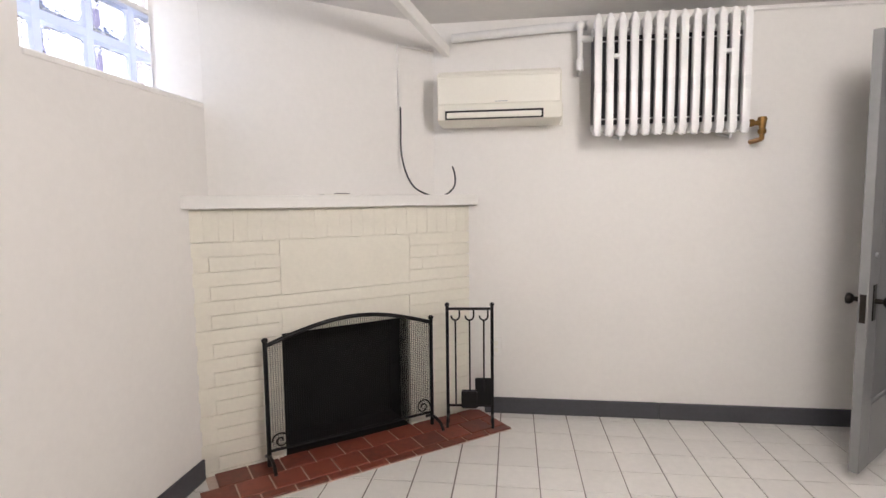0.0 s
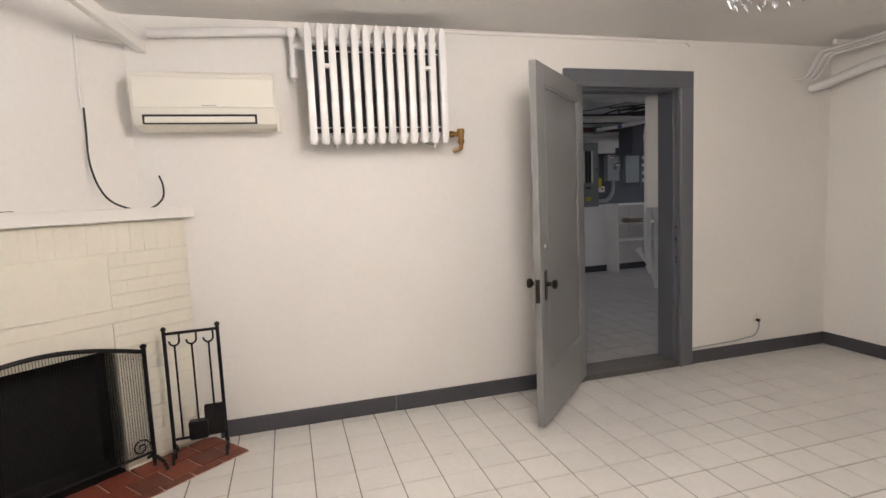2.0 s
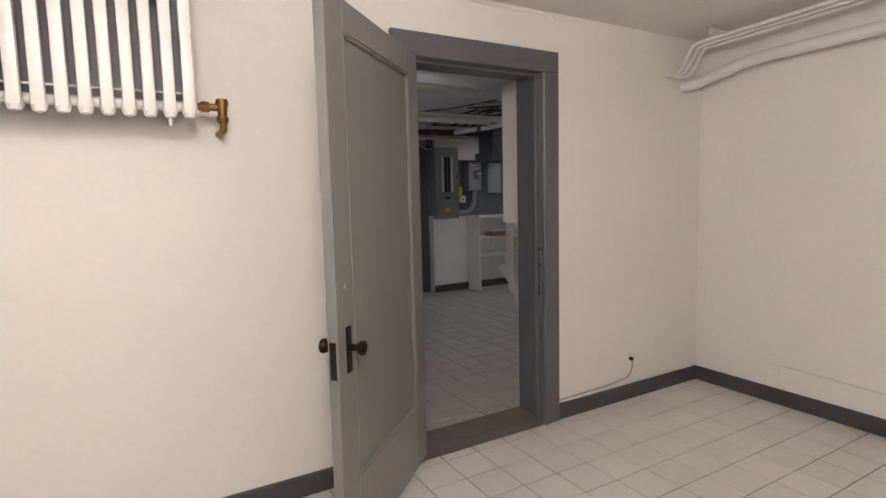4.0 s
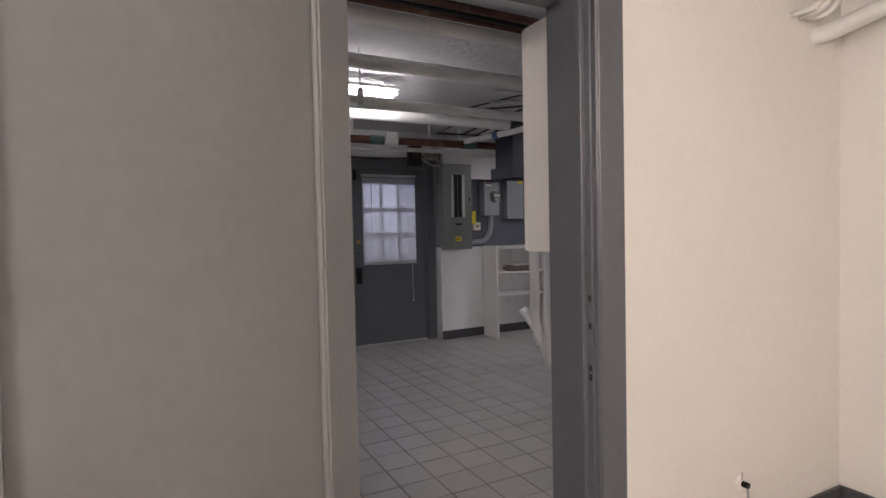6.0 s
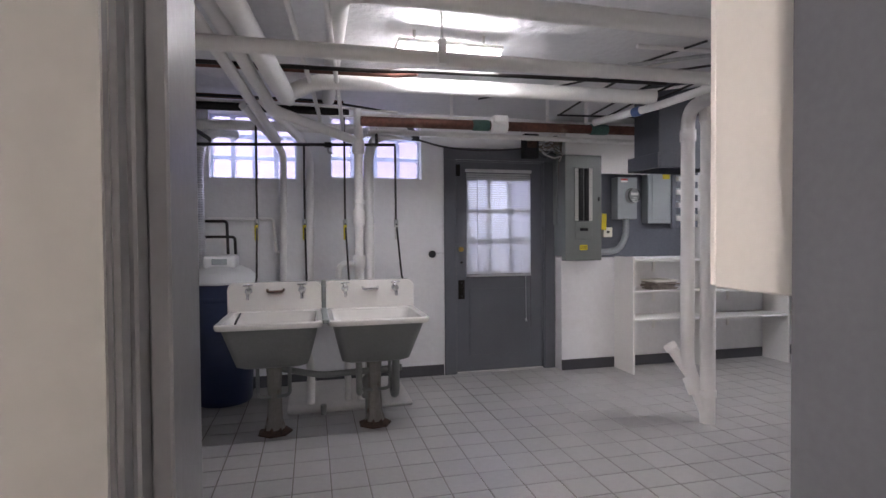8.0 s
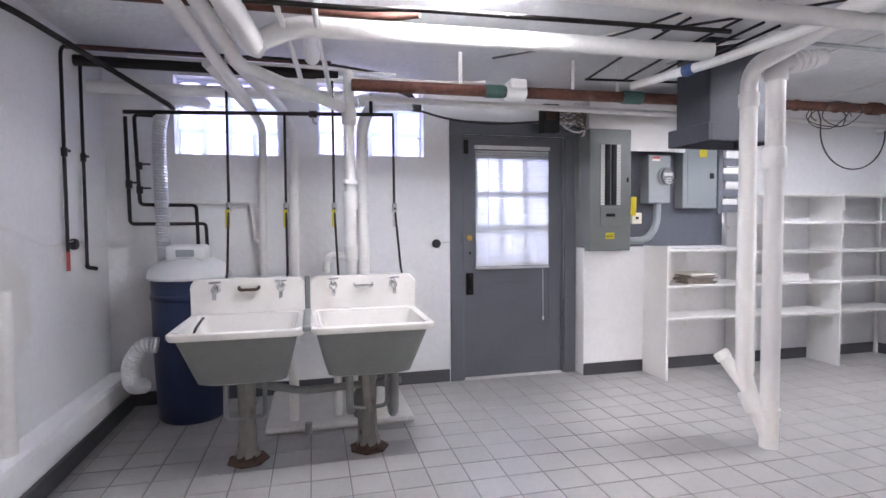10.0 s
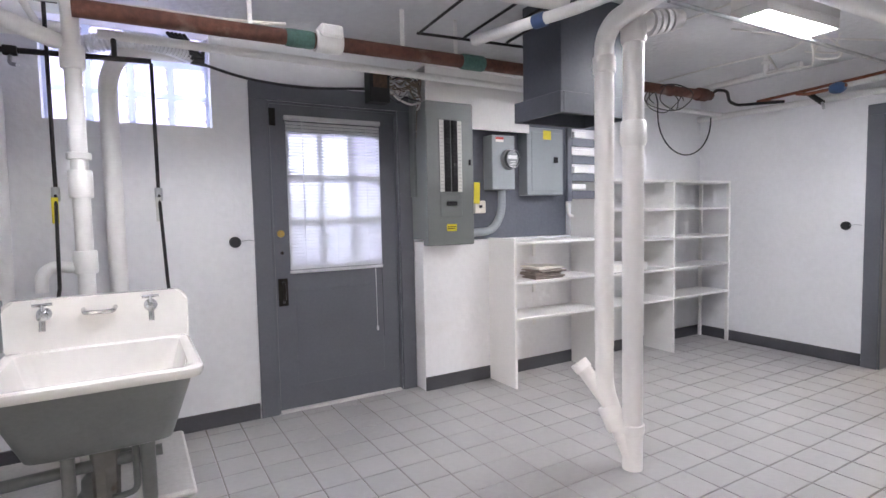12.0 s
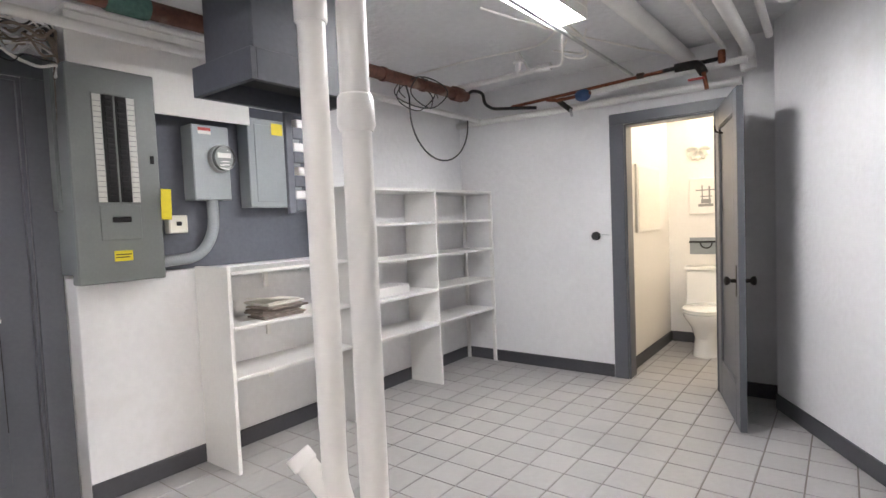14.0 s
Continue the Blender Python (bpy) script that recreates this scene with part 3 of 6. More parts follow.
tools = thing("fireplace_tools", pose(-0.335, 3.215, 0.012, 0, 0, 4), "black iron fireplace tool set on a four-footed stand", "fireplace tools")
for s in (-1, 1):
    part("stand_post", tube([(s * 0.13, 0, 0), (s * 0.13, 0, 0.70)], 0.0095, 10), IRON, tools, smooth=True)
    part("finial", lathe([(0.011, 0), (0.014, 0.006), (0.012, 0.014), (0.005, 0.02)], 12, pose(s * 0.13, 0, 0.70)), IRON, tools, smooth=True)
    part("foot", tube(rounded([(s * 0.13, -0.09, 0.006), (s * 0.13, -0.07, 0.05), (s * 0.13, 0.07, 0.05), (s * 0.13, 0.09, 0.006)], 0.04), 0.008, 8), IRON, tools, smooth=True)
part("top_bar", box(-0.13, 0.13, -0.007, 0.007, 0.676, 0.69, 0.002), IRON, tools)
part("low_bar", box(-0.13, 0.13, -0.006, 0.006, 0.10, 0.112, 0.002), IRON, tools)
for k, x in enumerate((-0.082, 0.0, 0.082)):
    tool = part(("poker", "brush", "shovel")[k], tube([(x, -0.012, 0.12 if k == 0 else 0.2), (x, -0.012, 0.62)], 0.005, 8), IRON, tools, smooth=True)
    part("handle_loop", tube([(x + 0.024 * math.cos(math.pi + math.pi * j / 12), -0.012, 0.645 + 0.026 * math.sin(math.pi + math.pi * j / 12)) for j in range(13)] + [(x + 0.024, -0.012, 0.68)], 0.005, 8), IRON, tool, smooth=True)
part("brush_head", box(-0.05, 0.045, -0.04, 0.012, 0.10, 0.20, 0.008), IRON, tools, "black bristle head")
part("shovel_pan", box(0.03, 0.13, -0.035, -0.015, 0.11, 0.27, 0.006, m=pose(0, 0, 0, -6, 0, 0)), IRON, tools)

for k, (dx, w) in enumerate(((0.70, 0.14), (0.745, 0.06))):
    solo("paper_sheet", box(-w / 2, w / 2, -0.03, 0.03, 0, 0.006 - 0.003 * k, 0.001), PAPER_WHITE if k == 0 else IRON, "thin paper lying on the mantel" if k == 0 else "small dark clip lying on the mantel", "paper" if k == 0 else "clip", m=FP @ pose(dx, 0.03, MANTEL + 0.0005 + 0.0065 * k, 0, 0, 8))
SHIFT = -0.102
cord = [(1.24, 0.10, 2.21), (1.24, 0.095, 1.8), (1.235, 0.08, 1.58), (1.27, 0.03, 1.42), (1.36, -0.01, 1.355), (1.45, -0.03, 1.352), (1.52, -0.03, 1.40), (1.535, -0.02, 1.47), (1.52, -0.01, 1.53)]
fine = []
for k in range(len(cord) - 1):
    p0, p1, p2, p3 = (Vector(cord[max(0, min(len(cord) - 1, k + q))]) for q in (-1, 0, 1, 2))
    for j in range(6):
        u = j / 6
        fine.append(Vector((SHIFT, 0, 0)) + 0.5 * (2 * p1 + (p2 - p0) * u + (2 * p0 - 5 * p1 + 4 * p2 - p3) * u * u + (3 * p1 - p0 - 3 * p2 + p3) * u ** 3))
solo("loose_cable", tube([p for p in fine if p.z < 1.87], 0.005, 8), CABLE, "black cable hanging loose in a curl over the mantel", "cable", smooth=True, m=FP)
race = thing("cable_raceway", FP, "thin white cable raceway on the chimney wall", "cable raceway")
part("upright", box(1.130, 1.145, 0.105, 0.12, 1.85, 2.22, 0.003), WHITE_TRIM, race)
part("branch", box(1.145, 1.38, 0.108, 0.12, 2.207, 2.22, 0.003), WHITE_TRIM, race)

# ---- fireplace room: on the dividing wall ----
ac = thing("air_conditioner", pose(-0.163, N, 1.90), "cream white wall-mounted air conditioner", "air conditioner")
prof = [(0.0, -0.145), (-0.15, -0.145), (-0.185, -0.125), (-0.205, -0.06), (-0.21, 0.02), (-0.205, 0.125), (-0.19, 0.14), (0.0, 0.14)]
bm = bmesh.new()
ends = []
for x in (-0.345, 0.345):
    ends.append([bm.verts.new((x, y, z)) for y, z in prof])
for k in range(len(prof)):
    bm.faces.new((ends[0][k], ends[0][(k + 1) % len(prof)], ends[1][(k + 1) % len(prof)], ends[1][k]))
bm.faces.new(ends[0]), bm.faces.new(ends[1])
bmesh.ops.bevel(bm, geom=[e for e in bm.edges if abs(e.verts[0].co.x - e.verts[1].co.x) < 0.01], offset=0.008, segments=2, affect="EDGES")
part("body", bm, PLASTIC, ac, smooth=True)
part("front_panel", box(-0.338, 0.338, -0.2155, -0.205, -0.045, 0.105, 0.004), PLASTIC, ac)
part("top_grille", box(-0.335, 0.335, -0.2115, -0.2, 0.112, 0.122, 0.002), PLASTIC, ac)
part("outlet_slot", box(-0.30, 0.245, -0.214, -0.16, -0.124, -0.078, m=None), DARK_SLOT, ac, "dark air outlet")
part("louvre", box(-0.29, 0.235, -0.006, 0.006, -0.016, 0.016, 0.003, m=pose(0, -0.2125, -0.104, -12, 0, 0)), PLASTIC, ac, "cream louvre flap")
part("side_plate", box(0.345, 0.365, -0.03, 0, -0.15, -0.02, 0.003), PLASTIC, ac)
part("badge", box(-0.02, 0.05, -0.2165, -0.2145, -0.035, -0.031), STEEL, ac, "small grey nameplate")

radiator = thing("wall_radiator", pose(0.745, N - 0.16, 1.655), "white cast-iron column radiator hung high on the wall", "radiator")
RH = 0.655
section = bmesh.new()
for y, hgt in ((-0.055, RH),):
    box(-0.0195, 0.0195, y - 0.022, y + 0.022, 0.02, hgt - 0.03, 0.009, section, seg=2)
for z0 in (0.02, RH - 0.075):
    box(-0.0165, 0.0165, -0.03, 0.03, z0, z0 + 0.05, 0.008, section, seg=2)
for y in (-0.055,):
    lathe([(0.0, 0.0), (0.018, 0.006), (0.024, 0.03), (0.024, 0.05)], 10, pose(0, y, 0.0), section)
    lathe([(0.024, 0.0), (0.022, 0.018), (0.008, 0.038), (0.0, 0.04)], 6, pose(0, y, RH - 0.045), section)
sec_mesh = mesh_of("column", section, RADIATOR, True)
for k in range(13):
    ob = new("column", sec_mesh)
    ob.parent = radiator
    ob.location = (-0.375 + k * 0.0625, 0, 0)
# Added dark plate: paints shade into the gaps between the columns.
part("back_plate", box(-0.385, 0.385, 0.035, 0.14, 0.06, RH - 0.07), BASE_AND_SHADE_GREY, radiator, "added dark plate standing for shade between the columns")
for z in (0.055, RH - 0.085):
    part("connecting_rod", tube([(-0.40, 0.012, z), (0.40, 0.012, z)], 0.021 if z > 0.3 else 0.018, 10), RADIATOR, radiator, smooth=True)
for z in (0.10, RH - 0.14):
    part("tie_rod", tube([(-0.385, -0.01, z), (0.385, -0.01, z)], 0.004, 8), RADIATOR, radiator, smooth=True)
for x in (-0.281, 0.281):
    part("cross_lug", box(x - 0.031, x + 0.031, -0.075, -0.045, RH * 0.63, RH * 0.63 + 0.022, 0.004), RADIATOR, radiator)
    part("bracket", tube(rounded([(x + 0.03, 0.16, 0.02), (x + 0.03, 0.02, 0.0), (x + 0.03, -0.05, -0.02), (x + 0.03, -0.06, 0.01)], 0.03), 0.007, 8), RADIATOR, radiator, smooth=True)
valve = thing("radiator_valve", pose(1.225, N - 0.12, 1.715), "aged brass radiator valve", "valve")
part("tail", tube([(-0.07, -0.02, 0), (0.0, -0.02, 0)], 0.014, 12), BRASS, valve, smooth=True)
part("union_nut", ring((-0.045, -0.02, 0), (1, 0, 0), 0.022, 0.03, steps=6), BRASS, valve)
part("body", lathe([(0.016, -0.06), (0.021, -0.05), (0.021, -0.035), (0.016, -0.03), (0.02, 0.0), (0.024, 0.02), (0.02, 0.032)], 14, pose(0.015, -0.02, 0)), BRASS, valve, smooth=True)
part("elbow", tube(rounded([(0.015, -0.02, -0.06), (0.015, -0.02, -0.085), (0.015, 0.12, -0.085)], 0.02), 0.013, 10), BRASS, valve, smooth=True)
vent = thing("radiator_supply_pipe", pose(0.29, N - 0.09, 2.05), "white painted supply pipe with an air valve", "pipe")
part("riser", tube([(0, 0, -0.005), (0, 0, 0.22)], 0.014, 12), RADIATOR, vent, smooth=True)
part("lower_nut", ring((0, 0, 0.02), (0, 0, 1), 0.021, 0.06), RADIATOR, vent, smooth=True)
part("wheel", lathe([(0.008, 0.2), (0.026, 0.225), (0.028, 0.24), (0.022, 0.255), (0.006, 0.262)], 16), RADIATOR, vent, "", True)
part("branch", tube([(0, 0, 0.165), (0.075, 0.0, 0.165)], 0.021, 12), RADIATOR, vent, smooth=True)
part("wall_stub", tube(rounded([(0, 0, 0.0), (0, 0, -0.012), (0, 0.09, -0.012)], 0.01), 0.01, 8), RADIATOR, vent, smooth=True)
solo("heating_pipe", pipe([(-0.44, N - 0.045, 2.265), (0.10, N - 0.045, 2.295), (0.33, N - 0.045, 2.30)], 0.026), PIPE_WHITE, "white painted heating pipe along the top of the wall", "pipe", smooth=True)
solo("wall_conduit", pipe([(1.15, N - 0.012, 2.345), (2.99, N - 0.012, 2.352), (3.02, N - 0.012, 2.325)], 0.008, 0.02), WHITE_TRIM, "thin white conduit under the ceiling", "conduit", smooth=True)
beam = solo("boxed_pipe", box(-0.022, 0.022, 0, 1.7, -0.032, 0.032, 0.006), WHITE_TRIM, "white boxed-in pipe slanting down to the wall", "pipe box")
beam.matrix_world = look((-0.475, N + 0.02, 2.205), (-0.567, 2.93, 2.241)) @ pose(0, 0, 0, -90, 0, 0)


def outlet(name, m, label, plug=False):
    ob = thing(name, m, label, "outlet")
    part("plate", box(-0.036, 0.036, -0.006, 0, -0.058, 0.058, 0.003), WHITE_TRIM, ob)
    for z in (0.022, -0.022):
        part("socket", box(-0.014, 0.014, -0.0075, -0.005, z - 0.013, z + 0.013, 0.003), PLASTIC, ob)
    return ob


outlet("wall_outlet", pose(-0.19, N, 0.42), "white wall outlet near the fireplace")
jack = thing("cable_jack", pose(3.665, N, 0.275), "small cable jack with a grey lead", "cable jack")
part("plate", lathe([(0.028, 0), (0.026, 0.008), (0.012, 0.012)], 18, pose(0, 0, 0, 90, 0, 0)), WHITE_TRIM, jack, smooth=True)
part("plug", tube([(0, -0.01, 0), (0, -0.035, 0.0)], 0.012, 10), BRONZE, jack, smooth=True)
part("lead", tube(rounded([(0, -0.03, 0), (0.0, -0.035, -0.05), (-0.02, -0.02, -0.12), (-0.2, -0.008, -0.145), (-0.62, -0.008, -0.155), (-0.655, -0.008, -0.12)], 0.03), 0.005, 6), STEEL, jack, "grey lead", True)
part("tip", tube([(-0.004, -0.012, 0.02), (-0.016, -0.02, 0.05)], 0.005, 6), WHITE_CABLE, jack)
box_2 = outlet("wall_outlet", pose(E1, 2.87, 0.235, 0, 0, -90), "white outlet box with a surface cable")
part("lead", tube([(0.03, -0.006, 0.02), (0.6, -0.006, 0.0), (1.6, -0.006, 0.01)], 0.005, 6), WHITE_CABLE, box_2, "white surface cable", True)

# pipes in the upper east corner
for k in range(3):
    x = 4.00 + 0.055 * k
    z = 2.28 - 0.006 * k
    solo("thin_pipe", pipe([(x, N + 0.02, 2.11), (x + 0.01, N - 0.09, 2.11), (x + 0.05, N - 0.16, z), (x + 0.12, 1.6, z + 0.05), (x + 0.14, -2.2, z + 0.06)], 0.0105, 0.04), PIPE_WHITE, "thin white painted pipe under the ceiling", "pipe", "thin pipes in the corner", smooth=True)
solo("lagged_pipe", tube(rounded([(4.17, N + 0.02, 2.05), (4.20, N - 0.05, 2.06), (4.26, 3.0, 2.155), (4.27, 2.2, 2.16), (4.28, -2.2, 2.17)], 0.1), 0.036, 14), PIPE_WHITE, "thick white lagged pipe under the ceiling", "pipe", smooth=True)
solo("pipe_strap", box(4.0, 4.2, 3.1, 3.13, 2.295, 2.33, 0.004), PIPE_WHITE, "white painted pipe strap", "strap")

# Assumed fixture, never in view, added to carry the room's main light.
light = thing("added_ceiling_lamp", pose(0.9, 1.1, H), "unseen frosted glass ceiling lamp added to light the room", "ceiling lamp")
part("canopy", lathe([(0.0, -0.03), (0.07, -0.028), (0.08, -0.01), (0.08, 0)], 24), STEEL, light, smooth=True)
part("shade", lathe([(0.075, -0.03), (0.13, -0.06), (0.15, -0.10), (0.145, -0.13)], 28), SHADE_GLOW, light, "lit frosted glass", True).visible_shadow = False
chandelier = thing("chandelier", pose(2.08, 1.88, H), "small lit chandelier with faceted glass drops", "chandelier")
part("canopy", lathe([(0.0, -0.03), (0.06, -0.028), (0.07, -0.01), (0.07, 0)], 24), STEEL, chandelier, smooth=True)
part("stem", tube([(0, 0, -0.03), (0, 0, -0.25)], 0.007, 10), CHROME, chandelier, smooth=True)
part("frame_ring", tube([(0.15 * math.cos(radians(15 * k)), 0.15 * math.sin(radians(15 * k)), -0.25) for k in range(25)], 0.006, 8), CHROME, chandelier, smooth=True)
for k in range(4):
    t = radians(90 * k)
    part("arm", tube([(0, 0, -0.25), (0.15 * math.cos(t), 0.15 * math.sin(t), -0.25)], 0.005, 8), CHROME, chandelier, smooth=True)
drop_mesh = mesh_of("glass_drop", lathe([(0.002, 0.0), (0.012, -0.012), (0.016, -0.03), (0.002, -0.055)], 6), BLOCK)
for k in range(18):
    t = radians(20 * k)
    ob = new("glass_drop", drop_mesh)
    ob.parent = chandelier
    ob.location = (0.15 * math.cos(t), 0.15 * math.sin(t), -0.256)
    ob.visible_shadow = False

# ---- west window ----
def block_window(name, m, w, n, rows, label, slit=0.0, shade=False):
    """A window of glass blocks in white joints; x along it, y outwards."""
    win = thing(name, m, label, "window", kind="structure")
    p, h = w / n, 0.185
    block = mesh_of("glass_block", box(-p / 2 + 0.017 + slit, p / 2 - 0.017 - slit, -0.04, 0.04, -h / 2 + 0.017 + slit, h / 2 - 0.017 - slit, 0.017), BLOCK)
    for i in range(n):
        for j in range(rows):
            ob = new("glass_block", block)
            ob.parent = win
            ob.location = ((i + 0.5) * p, 0.04, (j + 0.5) * h)
            ob.visible_shadow = shade
    bm = bmesh.new()
    for i in range(n + 1):
        box(max(0, i * p - 0.017), min(w, i * p + 0.017), 0.01, 0.07, 0, rows * h, bm=bm)
    for i in range(n):
        for j in range(rows + 1):
            box(i * p + 0.0172, (i + 1) * p - 0.0172, 0.011, 0.069, max(0, j * h - 0.017), min(j * h + 0.017, rows * h), bm=bm)
    part("mortar_joint", bm, JOINT, win, "white mortar joints")
    return win


win = block_window("window_1", pose(W1 - 0.16, 1.66, 1.805, 0, 0, 90), 0.96, 4, 2, "high basement window of glass blocks, overexposed by daylight", 0.014, True)
part("sash_bar", box(0, 0.96, 0.01, 0.07, 0.371, 0.40, 0.004), WHITE_TRIM, win)
part("top_pane", box(0.02, 0.94, 0.035, 0.042, 0.401, 0.49), PANE, win).visible_shadow = False
structure("window_sill", box(W1 - 0.159, W1 + 0.004, 1.661, 2.619, 1.775, 1.803, 0.006), WHITE_TRIM, "white rounded window sill", "sill")

# ---- utility room: doors ----
frame_2 = casing("door_2", B - 0.022, B, 3.552, 4.448, 2.01, 0.108, "slate grey painted back door frame")
for x0, x1 in ((3.55, 3.566), (4.434, 4.45)):
    part("jamb", box(x0, x1, B - 0.001, B + 0.2, 0, 2.01, 0.002), GREY, frame_2)
part("head_jamb", box(3.5665, 4.4335, B - 0.001, B + 0.2, 1.994, 2.01, 0.002), GREY, frame_2)
part("sill", box(3.5665, 4.4335, B - 0.02, B + 0.2, -0.003, 0.014, 0.004), CONCRETE, frame_2, "pale worn sill")
back_door = thing("back_door", pose(3.57, B + 0.035, 0.016), "slate grey back door with a window behind an ivory blind", "door")
DW, DH = 0.86, 1.9775
G0, G1, Z0, Z1 = 0.115, 0.738, 0.945, 1.80
bm = wall_with_openings(0, DW, 0, DH, -0.022, 0.022, [(G0, G1, Z0, Z1)])
part("leaf", bm, GREY, back_door)
part("lower_panel", box(0.12, 0.74, -0.026, -0.021, 0.15, 0.78, 0.003), GREY, back_door)
for k in range(1, 3):
    x = G0 + (G1 - G0) * k / 3
    part("muntin", box(x - 0.014, x + 0.014, -0.02, 0.012, Z0, Z1, 0.003), WHITE_TRIM, back_door, "white glazing bar")
for k in range(1, 3):
    z = Z0 + (Z1 - Z0) * k / 3
    part("muntin", box(G0, G1, -0.0205, 0.0115, z - 0.021, z + 0.021, 0.003), WHITE_TRIM, back_door, "white glazing bar")
for i in range(3):
    for k in range(3):
        x0, z0 = G0 + (G1 - G0) * i / 3, Z0 + (Z1 - Z0) * k / 3
        ob = part("pane", box(x0 + 0.008, x0 + (G1 - G0) / 3 - 0.008, -0.003, 0.003, z0 + 0.008, z0 + (Z1 - Z0) / 3 - 0.008), PANE, back_door)
        ob.visible_shadow = False
lock = part("lock_plate", box(0.012, 0.075, -0.03, -0.0225, 0.685, 0.865, 0.004), BRONZE, back_door, "black lock plate")
part("pull", tube(rounded([(0.045, -0.028, 0.84), (0.045, -0.06, 0.83), (0.045, -0.06, 0.73), (0.045, -0.028, 0.71)], 0.02), 0.009, 8), BRONZE, lock, smooth=True)
part("deadbolt", lathe([(0.024, 0), (0.022, 0.012), (0.012, 0.016), (0.01, 0.03)], 16, pose(0.043, -0.022, 1.155, 90, 0, 0)), material("bright brass", (0.6, 0.4, 0.1), 0.3, 0.9), back_door, "brass thumb turn", True)
part("keyhole", lathe([(0.012, 0), (0.01, 0.006)], 12, pose(0.047, -0.022, 1.03, 90, 0, 0)), BRONZE, back_door, "", True)
part("closer_bracket", box(-0.02, 0.035, -0.036, -0.0225, 1.84, 1.95, 0.003), BRONZE, back_door, "dark bracket")
blind = thing("window_blind", pose(3.985, B + 0.0085, 0), "ivory venetian blind lowered over the door window", "blind")
part("head_rail", box(-0.33, 0.33, -0.028, 0.004, 1.895, 1.925, 0.004), BLIND, blind)
part("bottom_rail", box(-0.325, 0.325, -0.024, 0.0, 0.91, 0.93, 0.004), BLIND, blind)
slat = mesh_of("slat", box(-0.322, 0.322, -0.0125, 0.0125, -0.0006, 0.0006, m=pose(0, 0, 0, 52, 0, 0)), BLIND)
for k in range(46):
    ob = new("slat", slat)
    ob.parent = blind
    ob.location = (0, -0.012, 0.945 + k * 0.0207)
for x in (-0.22, 0.0, 0.22):
    part("ladder_cord", tube([(x, -0.0265, 0.93), (x, -0.0265, 1.9)], 0.0012, 5), BLIND, blind)
part("wand", tube([(-0.22, -0.032, 1.9), (-0.22, -0.034, 1.25)], 0.004, 6), BLIND, blind, smooth=True)
pull = part("pull_cord", tube([(0.265, -0.026, 0.91), (0.267, -0.03, 0.50)], 0.0022, 6), BLIND, blind, smooth=True)
part("tassel", lathe([(0.004, 0), (0.009, 0.01), (0.008, 0.025), (0.003, 0.035)], 10, pose(0.267, -0.03, 0.467)), BLIND, pull, smooth=True)
part("lift_cord", tube([(0.315, -0.022, 0.91), (0.318, -0.022, 0.42)], 0.0016, 6), BRONZE, blind, smooth=True)


def door_stop(m, label):
    ob = thing("door_holder", m, label, "door holder")
    part("disc", lathe([(0.034, 0), (0.034, 0.02), (0.028, 0.03), (0.012, 0.032)], 20, pose(0, 0, 0, 90, 0, 0)), CABLE, ob, "black rubber disc", True)
    part("hook", tube(rounded([(0.02, -0.02, 0), (0.07, -0.03, 0.012), (0.11, -0.012, 0.005)], 0.02), 0.003, 6), STEEL, ob, "thin wire hook", True)


door_stop(pose(3.33, B, 1.13), "black round door holder with a wire hook")
door_stop(pose(E2, 6.385, 1.115, 0, 0, -90), "black round door holder beside the toilet door")

frame_3 = casing("door_3", E2 - 0.022, E2, 5.522, 6.148, 1.96, 0.108, "dark slate grey toilet door frame", swap=True, head=0.08)
for y0, y1 in ((5.52, 5.534), (6.136, 6.15)):
    part("jamb", box(E2 - 0.001, E2 + 0.13, y0, y1, 0, 1.96, 0.002), GREY, frame_3)
part("head_jamb", box(E2 - 0.001, E2 + 0.13, 5.5345, 6.1355, 1.946, 1.96, 0.002), GREY, frame_3)
hinge = Vector((E2 - 0.03, 5.50, 0))
free = Vector((6.985, 5.272, 0))
toilet_door = thing("toilet_door", pose(hinge.x, hinge.y, 0.012, 0, 0, math.degrees(math.atan2(free.y - hinge.y, free.x - hinge.x))), "grey panelled toilet door standing open", "door")
TW = (free - hinge).length
panel_leaf(toilet_door, TW, 1.945, 0.036, GREY)
for s in (-1, 1):
    knob(toilet_door, TW - 0.06, 0.86, s * 0.02, s, BRONZE)
    part("escutcheon", box(TW - 0.08, TW - 0.045, *sorted((s * 0.018, s * 0.022)), 0.77, 0.95, 0.002), BRONZE, toilet_door, "dark bronze plate")
part("robe_hook", tube(rounded([(0.3, -0.018, 1.75), (0.3, -0.06, 1.76), (0.3, -0.065, 1.80)], 0.02), 0.006, 8), BRONZE, toilet_door, "dark coat hook", True)
part("robe_hook", tube([(0.27, -0.04, 1.76), (0.33, -0.04, 1.76)], 0.006, 8), BRONZE, toilet_door, "dark coat hook", True)

# ---- utility room: back windows ----
for k, (x0, x1, z0, z1) in enumerate(WINS):
    block_window("window_%d" % (k + 2), pose(x0, B + 0.1, z0), x1 - x0, 4, 3, "small high window of glass blocks, bright with daylight")

